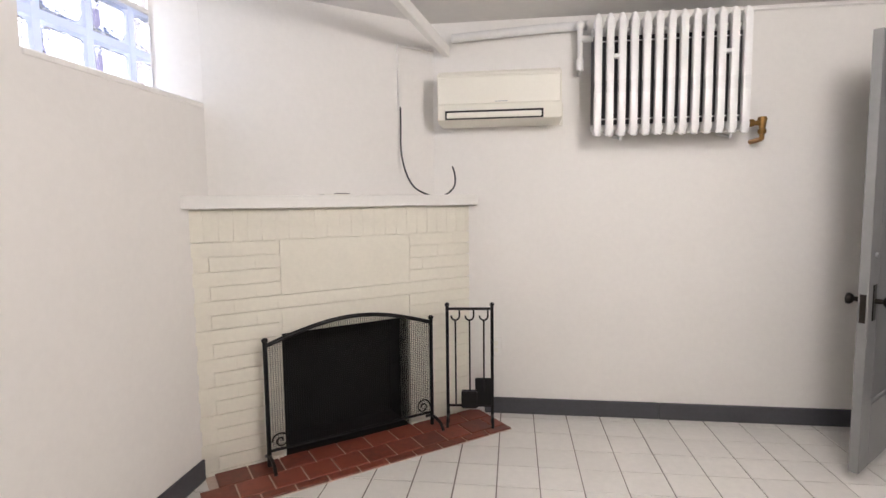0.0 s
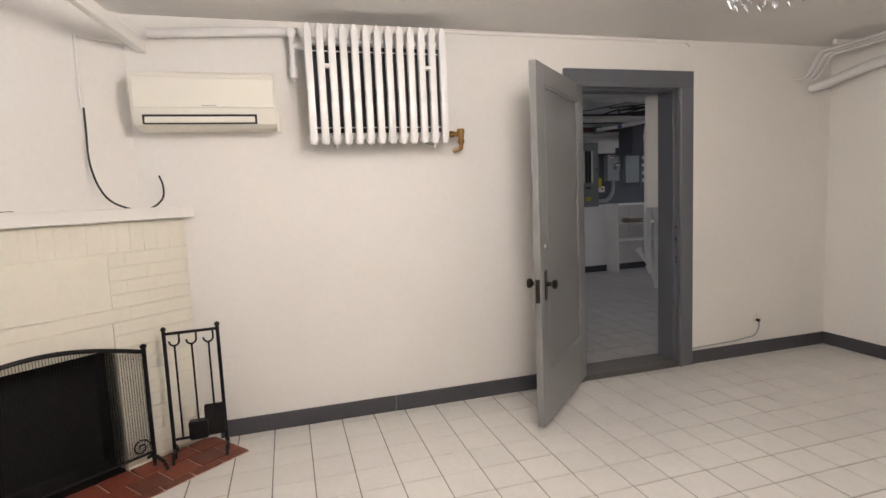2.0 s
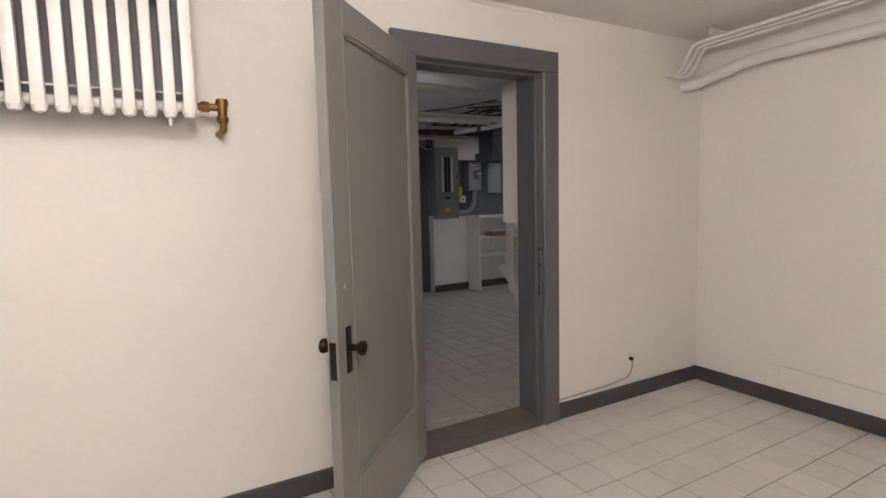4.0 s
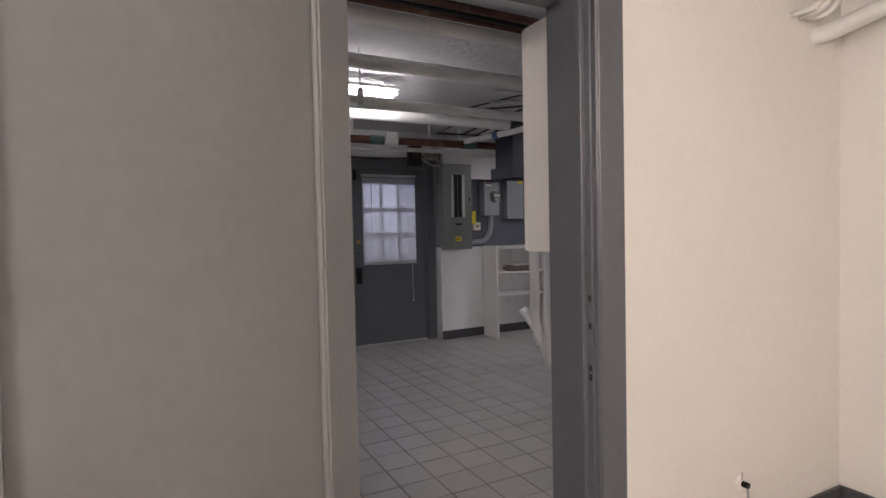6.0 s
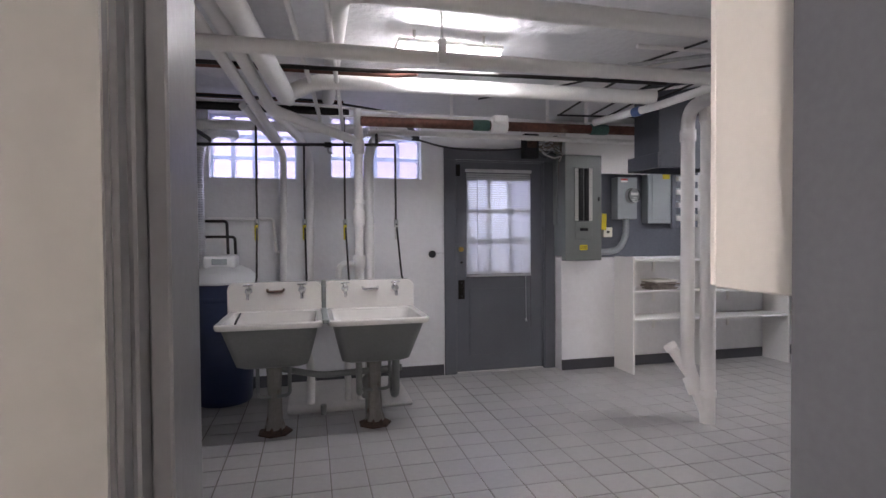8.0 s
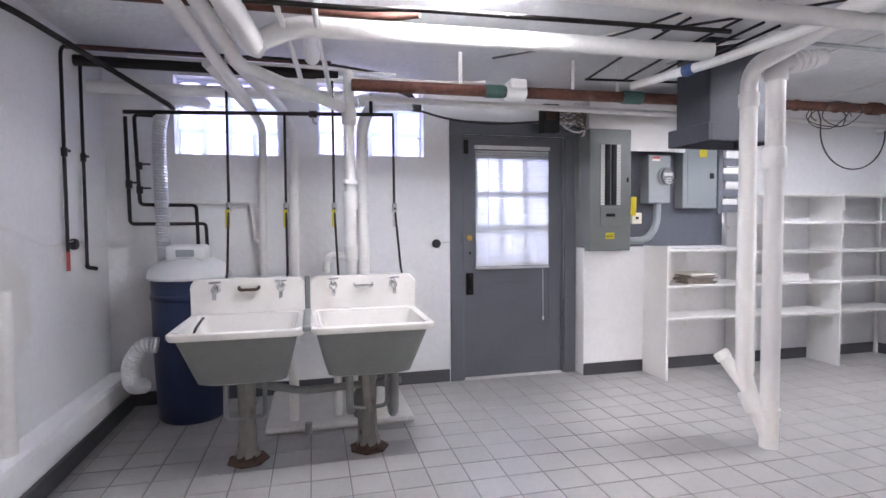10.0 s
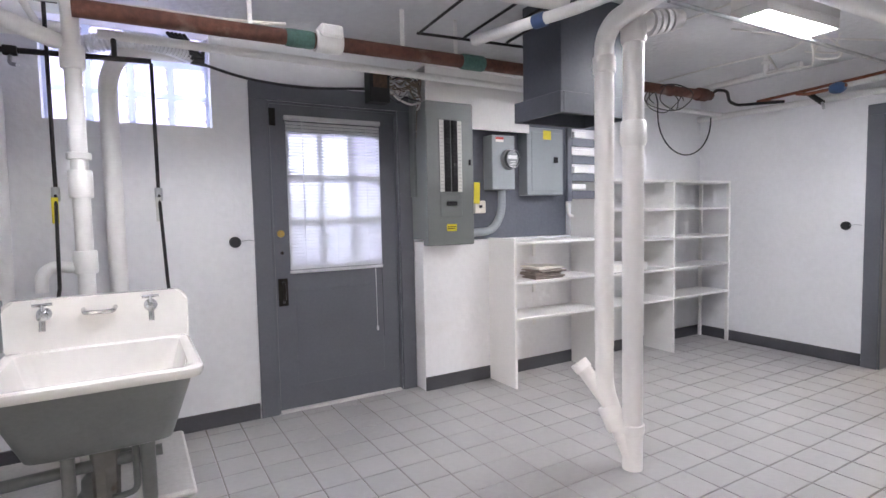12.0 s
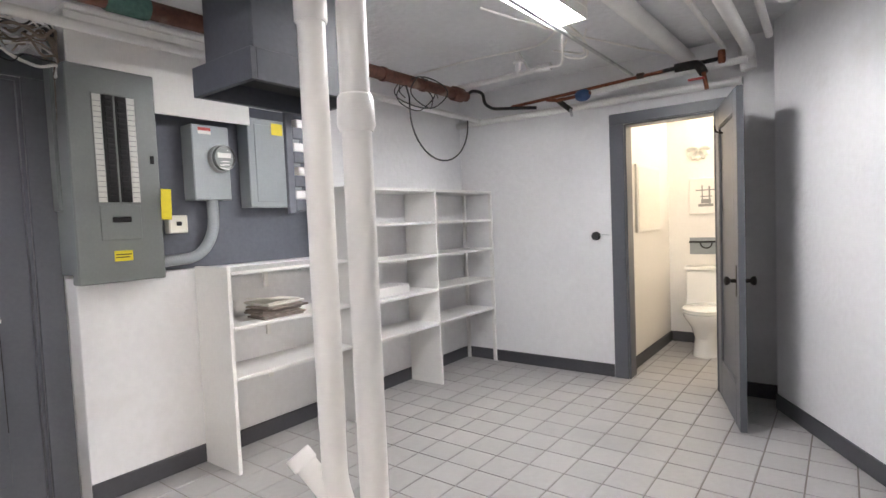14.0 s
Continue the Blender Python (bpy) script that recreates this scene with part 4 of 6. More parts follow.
# ---- utility room: laundry sinks ----
def laundry_sink(m, w, bracket):
    """A cast-iron sink: enamelled inside and rim, tapering basin painted grey, back with two taps."""
    ob = thing("laundry_sink", m, "white enamelled cast-iron laundry sink with grey painted outside", "sink", "two laundry sinks")
    d, zr = 0.62, 0.775

    def shell(levels):
        rings = []
        for z, side, front, rear in levels:
            ring_pts = []
            for cx, cy, a0 in ((w - side, d - rear, 0), (side, d - rear, 90), (side, front, 180), (w - side, front, 270)):
                r = 0.045
                ox, oy = cx + (-r if a0 in (0, 270) else r), cy + (-r if a0 in (0, 90) else r)
                for q in range(5):
                    t = radians(a0 + 22.5 * q)
                    ring_pts.append((ox + r * math.cos(t), oy + r * math.sin(t), z))
            rings.append(ring_pts)
        return rings

    def loft(rings, cap):
        bm = bmesh.new()
        vs = [[bm.verts.new(p) for p in rg] for rg in rings]
        for p, q in zip(vs, vs[1:]):
            for k in range(len(p)):
                bm.faces.new((p[k], p[(k + 1) % len(p)], q[(k + 1) % len(p)], q[k]))
        if cap:
            bm.faces.new(vs[-1])
        return bm

    outside = shell([(zr - 0.03, 0.035, 0.035, 0.02), (0.55, 0.08, 0.17, 0.03), (0.475, 0.10, 0.215, 0.04), (0.455, 0.14, 0.26, 0.08)])
    part("basin", loft(outside, True), SINK_GREY, ob, "grey painted basin", True)
    inside = shell([(zr - 0.004, 0.045, 0.05, 0.03), (0.56, 0.10, 0.19, 0.04), (0.50, 0.12, 0.235, 0.05), (0.485, 0.17, 0.28, 0.1)])
    rim = [[(p[0] + (p[0] - w / 2) * k, p[1] + (p[1] - d / 2) * k, z) for p in inside[0]] for k, z in ((0.13, zr - 0.035), (0.155, zr - 0.02), (0.15, zr - 0.004), (0.11, zr + 0.004), (0.04, zr + 0.001))]
    part("bowl", loft(rim + inside, True), ENAMEL, ob, "white enamel bowl and rolled rim", True)
    back = bmesh.new()
    prof = []
    for cx, a0 in ((w - 0.05, 0), (0.05, 90)):
        for q in range(6):
            t = radians(a0 + 18 * q)
            prof.append((cx + 0.05 * math.cos(t), 0.928 + 0.05 * math.sin(t)))
    prof = [(w, zr - 0.03)] + prof + [(0, zr - 0.03)]
    f0 = [back.verts.new((x, d - 0.012, z)) for x, z in prof]
    f1 = [back.verts.new((x, d + 0.03, z)) for x, z in prof]
    back.faces.new(f0), back.faces.new(f1)
    for k in range(len(prof)):
        back.faces.new((f0[k], f0[(k + 1) % len(prof)], f1[(k + 1) % len(prof)], f1[k]))
    bmesh.ops.bevel(back, geom=[e for e in back.edges if abs(e.verts[0].co.y - e.verts[1].co.y) < 0.001 and e.verts[0].co.y < d], offset=0.012, segments=3, affect="EDGES")
    part("splashback", back, ENAMEL, ob, "white enamel back", True)
    for s in (0.22, 0.78):
        tap = part("tap", lathe([(0.026, 0), (0.026, 0.006), (0.014, 0.012), (0.014, 0.05), (0.018, 0.055), (0.018, 0.075), (0.008, 0.08)], 14, pose(w * s, d - 0.012, 0.92, 90, 0, 0)), CHROME, ob, "worn chrome tap", True)
        part("spout", tube(rounded([(w * s, d - 0.07, 0.92), (w * s, d - 0.085, 0.885), (w * s, d - 0.09, 0.865)], 0.02), 0.011, 10), CHROME, tap, smooth=True)
        part("handle", tube([(w * s - 0.032, d - 0.055, 0.96), (w * s + 0.032, d - 0.055, 0.963)], 0.006, 8), CHROME, tap, smooth=True)
        part("stem", tube([(w * s, d - 0.055, 0.925), (w * s, d - 0.055, 0.963)], 0.007, 8), CHROME, tap, smooth=True)
    dish = part("soap_dish", tube(rounded([(w * 0.5 - 0.055, d - 0.012, 0.925), (w * 0.5 - 0.05, d - 0.06, 0.915), (w * 0.5 + 0.05, d - 0.06, 0.915), (w * 0.5 + 0.055, d - 0.012, 0.925)], 0.02), 0.009, 8), CHROME if bracket else RUSTY_FOOT, ob, "", True)
    part("dish_tray", box(w * 0.5 - 0.045, w * 0.5 + 0.045, d - 0.055, d - 0.012, 0.905, 0.912, 0.002), CHROME if bracket else RUSTY_FOOT, dish)
    part("pedestal", lathe([(0.062, 0.456), (0.05, 0.42), (0.044, 0.25), (0.05, 0.10), (0.07, 0.03)], 8, pose(w * 0.5, 0.375, 0)), CONCRETE_GREY, ob, "grey worn iron pedestal", True)
    part("pedestal_foot", lathe([(0.115, 0.0), (0.112, 0.008), (0.078, 0.018), (0.06, 0.05)], 7, pose(w * 0.5, 0.375, 0.0)), RUSTY_FOOT, ob, "rust-stained foot")
    for dx in (-0.10, 0.10):
        part("leg", tube(rounded([(w * 0.5 + dx, 0.32, 0.47), (w * 0.5 + dx, 0.32, 0.26), (w * 0.5 + dx * 0.2, 0.335, 0.245)], 0.03), 0.012, 8), SINK_GREY, ob, smooth=True)
    return ob


laundry_sink(pose(1.68, 6.29, 0), 0.64, False)
laundry_sink(pose(2.335, 6.29, 0), 0.65, True)
solo("sink_joint_strip", box(2.309, 2.351, 6.296, 6.90, 0.762, 0.787, 0.005), PANEL, "dark metal strip joining two sinks", "strip")
solo("sink_joint_strip", box(2.314, 2.346, 6.888, 6.945, 0.7875, 0.982, 0.004), PANEL, "dark upright strip between the sink backs", "strip")
solo("sink_hose", tube(rounded([(1.80, 6.62, 0.80), (1.80, 6.5, 0.79), (1.79, 6.42, 0.76), (1.785, 6.40, 0.66)], 0.05), 0.007, 8), CABLE, "short black hose over the sink rim", "hose", smooth=True)
drain = thing("sink_drain", pose(0, 0, 0), "grey painted drain pipes under the sinks", "drain")
part("cross_pipe", pipe([(2.05, 6.66, 0.42), (2.3, 6.66, 0.36), (2.85, 6.66, 0.38)], 0.022), SINK_GREY, drain, smooth=True)
part("trap", pipe([(2.80, 6.60, 0.475), (2.80, 6.60, 0.23), (2.80, 6.68, 0.18), (2.80, 6.76, 0.23), (2.80, 6.76, 0.34), (2.63, 6.76, 0.36), (2.63, 6.76, 0.2), (2.63, 6.76, 0.0)], 0.026, 0.06), SINK_GREY, drain, "grey u-shaped trap", True)
part("trap", pipe([(2.55, 6.6, 0.475), (2.55, 6.6, 0.25), (2.56, 6.68, 0.21), (2.60, 6.76, 0.25), (2.62, 6.76, 0.3)], 0.022, 0.05), SINK_GREY, drain, smooth=True)
part("trap_cup", lathe([(0.05, 0.17), (0.06, 0.2), (0.055, 0.3), (0.03, 0.33)], 16, pose(2.63, 6.72, 0)), SINK_GREY, drain, smooth=True)
solo("concrete_pad", box(2.06, 2.99, 6.98, B - 0.02, 0.0, 0.035, 0.012), CONCRETE, "pale concrete pad on the floor under the sinks", "pad")
solo("floor_cleanout", tube([(2.32, 6.95, 0.0), (2.32, 6.95, 0.07)], 0.022, 12), SINK_GREY, "short grey capped pipe in the floor", "pipe", smooth=True)
solo("drain_stub", pipe([(2.23, 7.12, 0.035), (2.235, 7.12, 0.30), (2.20, 7.05, 0.50)], 0.03, 0.05), PIPE_WHITE, "paint-caked white pipe between the sinks", "pipe", smooth=True)
solo("drain_stub", pipe([(2.51, 7.15, 0.035), (2.51, 7.15, 0.60)], 0.026), PIPE_WHITE, "white painted pipe under the sink", "pipe", smooth=True)

# ---- utility room: softener and pipes at the west end ----
tank = thing("water_softener", pose(1.56, 7.50, 0), "dark blue water softener with a white lid", "water softener")
part("tank", lathe([(0.20, 0.0), (0.215, 0.02), (0.235, 0.5), (0.24, 0.93), (0.235, 0.945)], 32), TANK_BLUE, tank, "dark blue ribbed barrel", True)
part("rim_band", lathe([(0.24, 0.80), (0.246, 0.81), (0.246, 0.83), (0.24, 0.84)], 32), TANK_BLUE, tank, smooth=True)
lid = part("lid", lathe([(0.255, 0.935), (0.262, 0.95), (0.25, 1.0), (0.20, 1.045), (0.16, 1.06), (0.15, 1.07)], 32), TANK_WHITE, tank, "white domed lid", True)
part("control_head", box(-0.12, 0.12, -0.14, 0.06, 1.05, 1.16, 0.03, seg=3), TANK_WHITE, lid, "white control head", True)
part("display", box(-0.055, 0.055, -0.1445, -0.138, 1.085, 1.13, 0.004), PANEL_LIGHT, lid, "grey display")


def corrugated(points, r, mat, name, label, category, pitch=0.019):
    pts, out, radii = rounded(points, 0.09, 10), [], []
    total, walked = sum((b - a).length for a, b in zip(pts, pts[1:])), 0.0
    n = int(total / pitch) * 2
    k, left = 0, 0.0
    for j in range(n + 1):
        goal = total * j / n
        while k < len(pts) - 2 and walked + (pts[k + 1] - pts[k]).length < goal:
            walked += (pts[k + 1] - pts[k]).length
            k += 1
        seg = pts[k + 1] - pts[k]
        out.append(pts[k] + seg * ((goal - walked) / max(seg.length, 1e-6)))
        radii.append(r if j % 2 else r * 0.86)
    return solo(name, tube(out, r, 14, None, radii), mat, label, category, smooth=False)


corrugated([(1.385, 7.58, 1.04), (1.385, 7.55, 1.4), (1.39, 7.50, 1.9), (1.43, 7.52, 2.1), (1.57, 7.68, 2.17), (1.62, 7.85, 2.17)], 0.045, FOIL, "flexible_duct", "silver flexible dryer duct rising to the window", "duct")
corrugated([(1.44, 7.16, 0.56), (1.36, 7.15, 0.57), (1.27, 7.18, 0.45), (1.25, 7.28, 0.28), (1.29, 7.4, 0.25)], 0.05, FOIL, "flexible_duct", "short curled silver duct by the tank", "duct")
corrugated([(2.62, 7.6, 2.16), (2.80, 7.55, 2.2), (3.0, 7.62, 2.22), (3.14, 7.72, 2.2)], 0.05, FOIL, "flexible_duct", "silver flexible duct under the ceiling", "duct")
solo("wall_ledge", box(W2, W2 + 0.14, N2 + 0.02, 7.75, 0.10, 0.27, 0.03, seg=2), PLASTER_COOL, "white painted footing ledge along the wall", "ledge", kind="structure")
structure("baseboard_ledge", box(W2, W2 + 0.15, N2 + 0.02, 7.75, 0, 0.1, 0.004), BASE_AND_SHADE_GREY, "dark grey painted base", "baseboard")
for y, zb, tip in ((7.10, 1.06, RED), (7.36, 1.03, None)):
    ob = thing("wall_water_pipe", pose(W2 + 0.03, y, 0), "black water pipe with a tap on the wall", "pipe")
    part("run", pipe([(0, 0, zb), (0, 0, 2.30), (0.0, 0.12, 2.34)], 0.010), BLACK_PIPE, ob, smooth=True)
    part("coupling", ring((0, 0, 1.71), (0, 0, 1), 0.016, 0.05), BLACK_PIPE, ob, smooth=True)
    part("lever", box(-0.006, 0.012, 0.0, 0.06, 1.715, 1.73, 0.002), BLACK_PIPE, ob)
    if tip:
        part("red_sleeve", tube([(0, 0, zb - 0.03), (0, 0, zb + 0.08)], 0.011, 8), RED, ob, "red tube end")
    else:
        part("hose_bib", tube(rounded([(0, 0, zb + 0.02), (0, 0, zb), (0.05, 0.02, zb - 0.01)], 0.015), 0.013, 8), BLACK_PIPE, ob, smooth=True)
door_stop(pose(W2, 7.23, 1.18, 0, 0, 90), "black round wall fitting with a cord")
solo("wall_cable", tube(rounded([(W2 + 0.02, 7.2, 1.20), (W2 + 0.02, 6.9, 1.17), (W2 + 0.02, 6.5, 1.28), (W2 + 0.02, 5.9, 1.36)], 0.2), 0.003, 6), WHITE_CABLE, "thin grey cord along the wall", "cable", smooth=True)
solo("wall_cleanout_pipe", tube([(W2 + 0.05, 6.35, 0.27), (W2 + 0.05, 6.35, 1.0)], 0.05, 14), PIPE_WHITE, "white painted stub pipe on the ledge", "pipe", smooth=True)

gas = thing("black_pipe_run", pose(0.02, 0, 0), "black iron pipe run with four drops above the sinks", "pipe")
part("header", tube([(1.24, 7.26, 1.98), (2.89, 7.26, 2.03)], 0.0125, 10), BLACK_PIPE, gas, smooth=True)
for k, (x, valve_z) in enumerate(((1.83, 1.38), (2.18, 1.38), (2.487, 1.38), (2.889, 1.38))):
    top = 2.28 if k in (0, 2) else 2.02
    drop = part("drop", tube([(x, 7.26, top), (x, 7.245, 1.42)], 0.0085, 10), BLACK_PIPE, gas, smooth=True)
    part("lower_drop", tube([(x, 7.235, 1.42), (x + 0.01, 7.05, 1.0), (x + 0.01, 6.96, 0.95)], 0.0075, 8), BLACK_PIPE, drop, smooth=True)
    part("stop_valve", ring((x, 7.235, 1.40), (0, 0.1, 1), 0.017, 0.06), STEEL, drop, "steel stop valve", True)
    part("paper_tag", box(x - 0.016, x + 0.010, 7.205, 7.21, 1.27, 1.385, 0.002), YELLOW if k < 3 else PAPER, drop, "faded yellow tag")
part("header_valve", ring((2.36, 7.26, 2.012), (1, 0, 0), 0.022, 0.05), BLACK_PIPE, gas, smooth=True)
part("header_riser", tube([(2.74, 7.26, 2.02), (2.74, 7.26, 2.15)], 0.0125, 10), BLACK_PIPE, gas, smooth=True)
part("header_tap", tube(rounded([(2.36, 7.26, 1.99), (2.36, 7.23, 1.95), (2.39, 7.2, 1.94)], 0.02), 0.009, 8), STEEL, gas, smooth=True)
meterpipes = thing("black_pipe_loop", pose(0, 0, 0), "black water pipes stepping down the corner", "pipe")
part("outer", pipe([(1.19, 7.52, 2.0), (1.20, 7.52, 1.30), (1.63, 7.70, 1.30), (1.64, 7.70, 0.98)], 0.012, 0.03), BLACK_PIPE, meterpipes, smooth=True)
part("inner", pipe([(1.33, 7.62, 2.03), (1.22, 7.60, 2.03), (1.24, 7.60, 1.43), (1.57, 7.70, 1.43), (1.58, 7.70, 0.98)], 0.012, 0.03), BLACK_PIPE, meterpipes, smooth=True)
for p in ((1.20, 7.52, 1.56), (1.24, 7.6, 1.69), (1.24, 7.6, 1.53)):
    part("valve_body", ring(p, (0, 0, 1), 0.02, 0.05), BLACK_PIPE, meterpipes, smooth=True)
    part("valve_lever", box(p[0], p[0] + 0.075, p[1] - 0.02, p[1] - 0.008, p[2] + 0.004, p[2] + 0.016, 0.002), BLACK_PIPE, meterpipes)
solo("thin_wall_pipe", pipe([(1.42, B - 0.05, 1.45), (1.93, B - 0.05, 1.45), (1.955, B - 0.05, 1.17), (1.99, B - 0.09, 1.16)], 0.014, 0.03), PIPE_WHITE, "white painted small pipe on the wall", "pipe", smooth=True)

stack = thing("drain_stack", pose(2.607, 7.14, 0), "white painted drain stack with hub joints", "drain stack")
part("shaft", tube([(0, 0, 0.035), (0, 0, 2.30)], 0.034, 16), PIPE_WHITE, stack, smooth=True)
for z, hgt in ((1.44, 0.12), (1.56, 0.03), (1.10, 0.10), (1.98, 0.10)):
    part("hub", ring((0, 0, z), (0, 0, 1), 0.047, hgt), PIPE_WHITE, stack, smooth=True)
part("side_inlet", pipe([(0, 0, 1.07), (-0.12, 0, 1.09), (-0.16, 0, 1.05), (-0.16, 0, 0.98)], 0.024, 0.03), PIPE_WHITE, stack, smooth=True)
solo("wall_drain_pipe", pipe([(2.72, 7.5, 0.035), (2.72, 7.5, 2.0), (2.80, 7.58, 2.16), (3.1, 7.72, 2.2)], 0.042, 0.12), PIPE_WHITE, "thick white lagged pipe on the back wall", "pipe", smooth=True)
solo("window_pipe", pipe([(1.80, 6.9, 2.20), (1.98, 7.55, 2.06), (2.025, 7.72, 2.0), (2.01, 7.72, 0.92)], 0.028, 0.08), PIPE_WHITE, "white painted pipe past the window", "pipe", smooth=True)
solo("window_pipe", pipe([(1.95, 6.75, 2.20), (2.18, 7.62, 2.1), (2.24, 7.72, 1.95), (2.22, 7.72, 0.4)], 0.036, 0.08), PIPE_WHITE, "white lagged pipe between the windows", "pipe", smooth=True)

# ---- utility room: pipes under the ceiling ----
rust = thing("rusty_main", pose(0, 0, 0), "rusty red iron main under the ceiling with painted joints", "pipe")
rust_line = [Vector((2.62, 7.06, 2.165)), Vector((7.02, 7.10, 2.215))]
part("main", tube(rust_line, 0.038, 16), RUST, rust, smooth=True)
way = rust_line[1] - rust_line[0]


def along(x):
    return rust_line[0] + way * ((x - rust_line[0].x) / way.x)


part("white_joint", ring(along(3.72), way, 0.056, 0.14), PIPE_WHITE, rust, "white painted joint", True)
part("white_lug", box(3.66, 3.78, 6.99, 7.13, 2.19, 2.25, 0.01), PIPE_WHITE, rust)
part("green_joint", ring(along(3.57), way, 0.044, 0.14), VERDIGRIS, rust, "green corroded joint", True)
part("green_joint", ring(along(4.62), way, 0.046, 0.16), VERDIGRIS, rust, "green corroded joint", True)
part("end_joint", ring(along(6.9), way, 0.052, 0.12), RUST, rust, smooth=True)
for x in (5.7, 6.1, 6.5):
    part("joint", ring(along(x), way, 0.045, 0.03), RUST, rust, smooth=True)
solo("white_service_pipe", tube([(2.7, 7.26, 2.13), (E2 + 0.02, 7.42, 2.16)], 0.022, 12), PIPE_WHITE, "white pipe behind the rusty main", "pipe", smooth=True)


def ceiling_pipe(points, r, label, bend=0.08, mat=None, name="ceiling_pipe"):
    return solo(name, pipe(points, r, bend), mat or PIPE_WHITE, label, "pipe", smooth=True)


ceiling_pipe([(W2, 5.38, 2.09), (3.0, 5.37, 2.095), (4.62, 5.37, 2.10), (6.2, 5.0, 2.12)], 0.034, "white painted heating pipe across the ceiling")
ceiling_pipe([(2.14, 6.30, 2.15), (2.3, 6.24, 2.21), (4.30, 6.20, 2.225), (4.50, 6.14, 2.21)], 0.048, "thick white painted pipe across the ceiling")
ceiling_pipe([(2.38, 7.0, 2.30), (2.38, 5.25, 2.31), (4.9, 5.28, 2.31), (6.6, 5.2, 2.32)], 0.046, "thick white lagged pipe turning under the ceiling", 0.12)
ceiling_pipe([(W2, 4.7, 2.36), (5.5, 4.72, 2.36)], 0.04, "white lagged pipe against the ceiling")
ceiling_pipe([(W2, 4.46, 2.385), (5.2, 4.50, 2.385)], 0.02, "brown pipe against the ceiling", mat=RUST)
ceiling_pipe([(W2, 4.54, 2.385), (5.2, 4.58, 2.385)], 0.014, "dark pipe against the ceiling", mat=BLACK_PIPE)
ceiling_pipe([(W2, 4.61, 2.39), (5.2, 4.64, 2.39)], 0.016, "brown pipe against the ceiling", mat=RUST)
ceiling_pipe([(1.60, 3.64, 2.36), (1.78, 5.27, 2.21), (1.97, 6.95, 2.06), (2.0, 7.3, 2.04)], 0.03, "white painted pipe sloping to the windows")
ceiling_pipe([(1.70, 3.64, 2.36), (1.86, 5.27, 2.235), (2.02, 6.55, 2.10), (2.56, 7.10, 2.03)], 0.034, "white painted pipe joining the drain stack")
ceiling_pipe([(1.77, 3.64, 2.36), (1.94, 5.27, 2.25), (2.11, 6.30, 2.13), (2.14, 6.32, 2.13)], 0.055, "thick white painted pipe with a capped end")
ceiling_pipe([(2.00, 3.64, 2.38), (2.154, 5.31, 2.30), (2.305, 6.72, 2.14), (2.32, 6.95, 2.12)], 0.014, "thin white pipe under the ceiling")
ceiling_pipe([(2.17, 3.64, 2.38), (2.316, 5.27, 2.30), (2.478, 6.97, 2.12), (2.49, 7.14, 2.11)], 0.014, "thin white pipe under the ceiling")
ceiling_pipe([(W2, 7.36, 2.30), (2.55, 7.32, 2.29)], 0.034, "dark lagged pipe along the back wall", mat=BLACK_PIPE)
ceiling_pipe([(W2, 7.22, 2.34), (2.5, 7.2, 2.33)], 0.016, "rusty pipe along the back wall", mat=RUST)
ceiling_pipe([(W2, 7.55, 2.19), (2.6, 7.5, 2.19)], 0.04, "white pipe along the back wall")
ceiling_pipe([(W2, 5.98, 2.19), (2.6, 5.95, 2.2), (2.8, 5.93, 2.21), (4.4, 5.9, 2.23)], 0.012, "dark thin pipe under the ceiling", mat=BLACK_PIPE)
ceiling_pipe([(W2, 6.1, 2.22), (2.75, 6.08, 2.23), (2.85, 6.02, 2.23)], 0.02, "rusty pipe under the ceiling", mat=RUST)
ceiling_pipe([(W2, 6.4, 2.3), (1.05, 6.55, 2.28), (1.5, 7.55, 2.06), (1.33, 7.6, 2.04)], 0.016, "black pipe sloping along the wall", mat=BLACK_PIPE)
hang = thing("pipe_hanger", pose(2.83, 5.335, 0), "white painted pipe hanger", "pipe hanger")
part("rod", tube([(0, 0, 2.11), (0, 0, H2)], 0.006, 8), PIPE_WHITE, hang, smooth=True)
part("clamp", box(-0.018, 0.018, -0.018, 0.018, 2.06, 2.17, 0.004), PIPE_WHITE, hang)
for x, y, z0 in ((3.33, 7.06, 2.2), (4.15, 7.07, 2.22), (4.5, 7.07, 2.23)):
    solo("strap_hanger", box(x - 0.012, x + 0.012, y - 0.004, y + 0.004, z0 - 0.01, H2, 0.001), PIPE_WHITE, "white strap holding the rusty main", "pipe hanger")
for k, (x, y0, y1) in enumerate(((4.19, 6.94, 6.45), (4.45, 6.9, 6.4), (4.6, 6.88, 6.42), (4.72, 6.86, 6.44))):
    ceiling_pipe([(x, y0, 2.26), (x - 0.01, y1, 2.28), (x + 0.02, y1 - 0.5, 2.3)], 0.0075, "thin black pipe under the ceiling", 0.03, BLACK_PIPE)
ceiling_pipe([(4.18, 6.95, 2.26), (4.9, 6.88, 2.26)], 0.008, "thin black pipe under the ceiling", 0.03, BLACK_PIPE)
ceiling_pipe([(4.28, 6.55, 2.12), (4.45, 6.05, 2.13), (4.62, 5.3, 2.17), (4.75, 4.4, 2.2)], 0.026, "white pipe running under the ceiling")
solo("blue_clamp", ring((4.40, 6.2, 2.125), (0.3, -1, 0.03), 0.032, 0.06), material("blue tape", (0.05, 0.09, 0.22), 0.5), "blue taped joint on a white pipe", "joint", smooth=True)

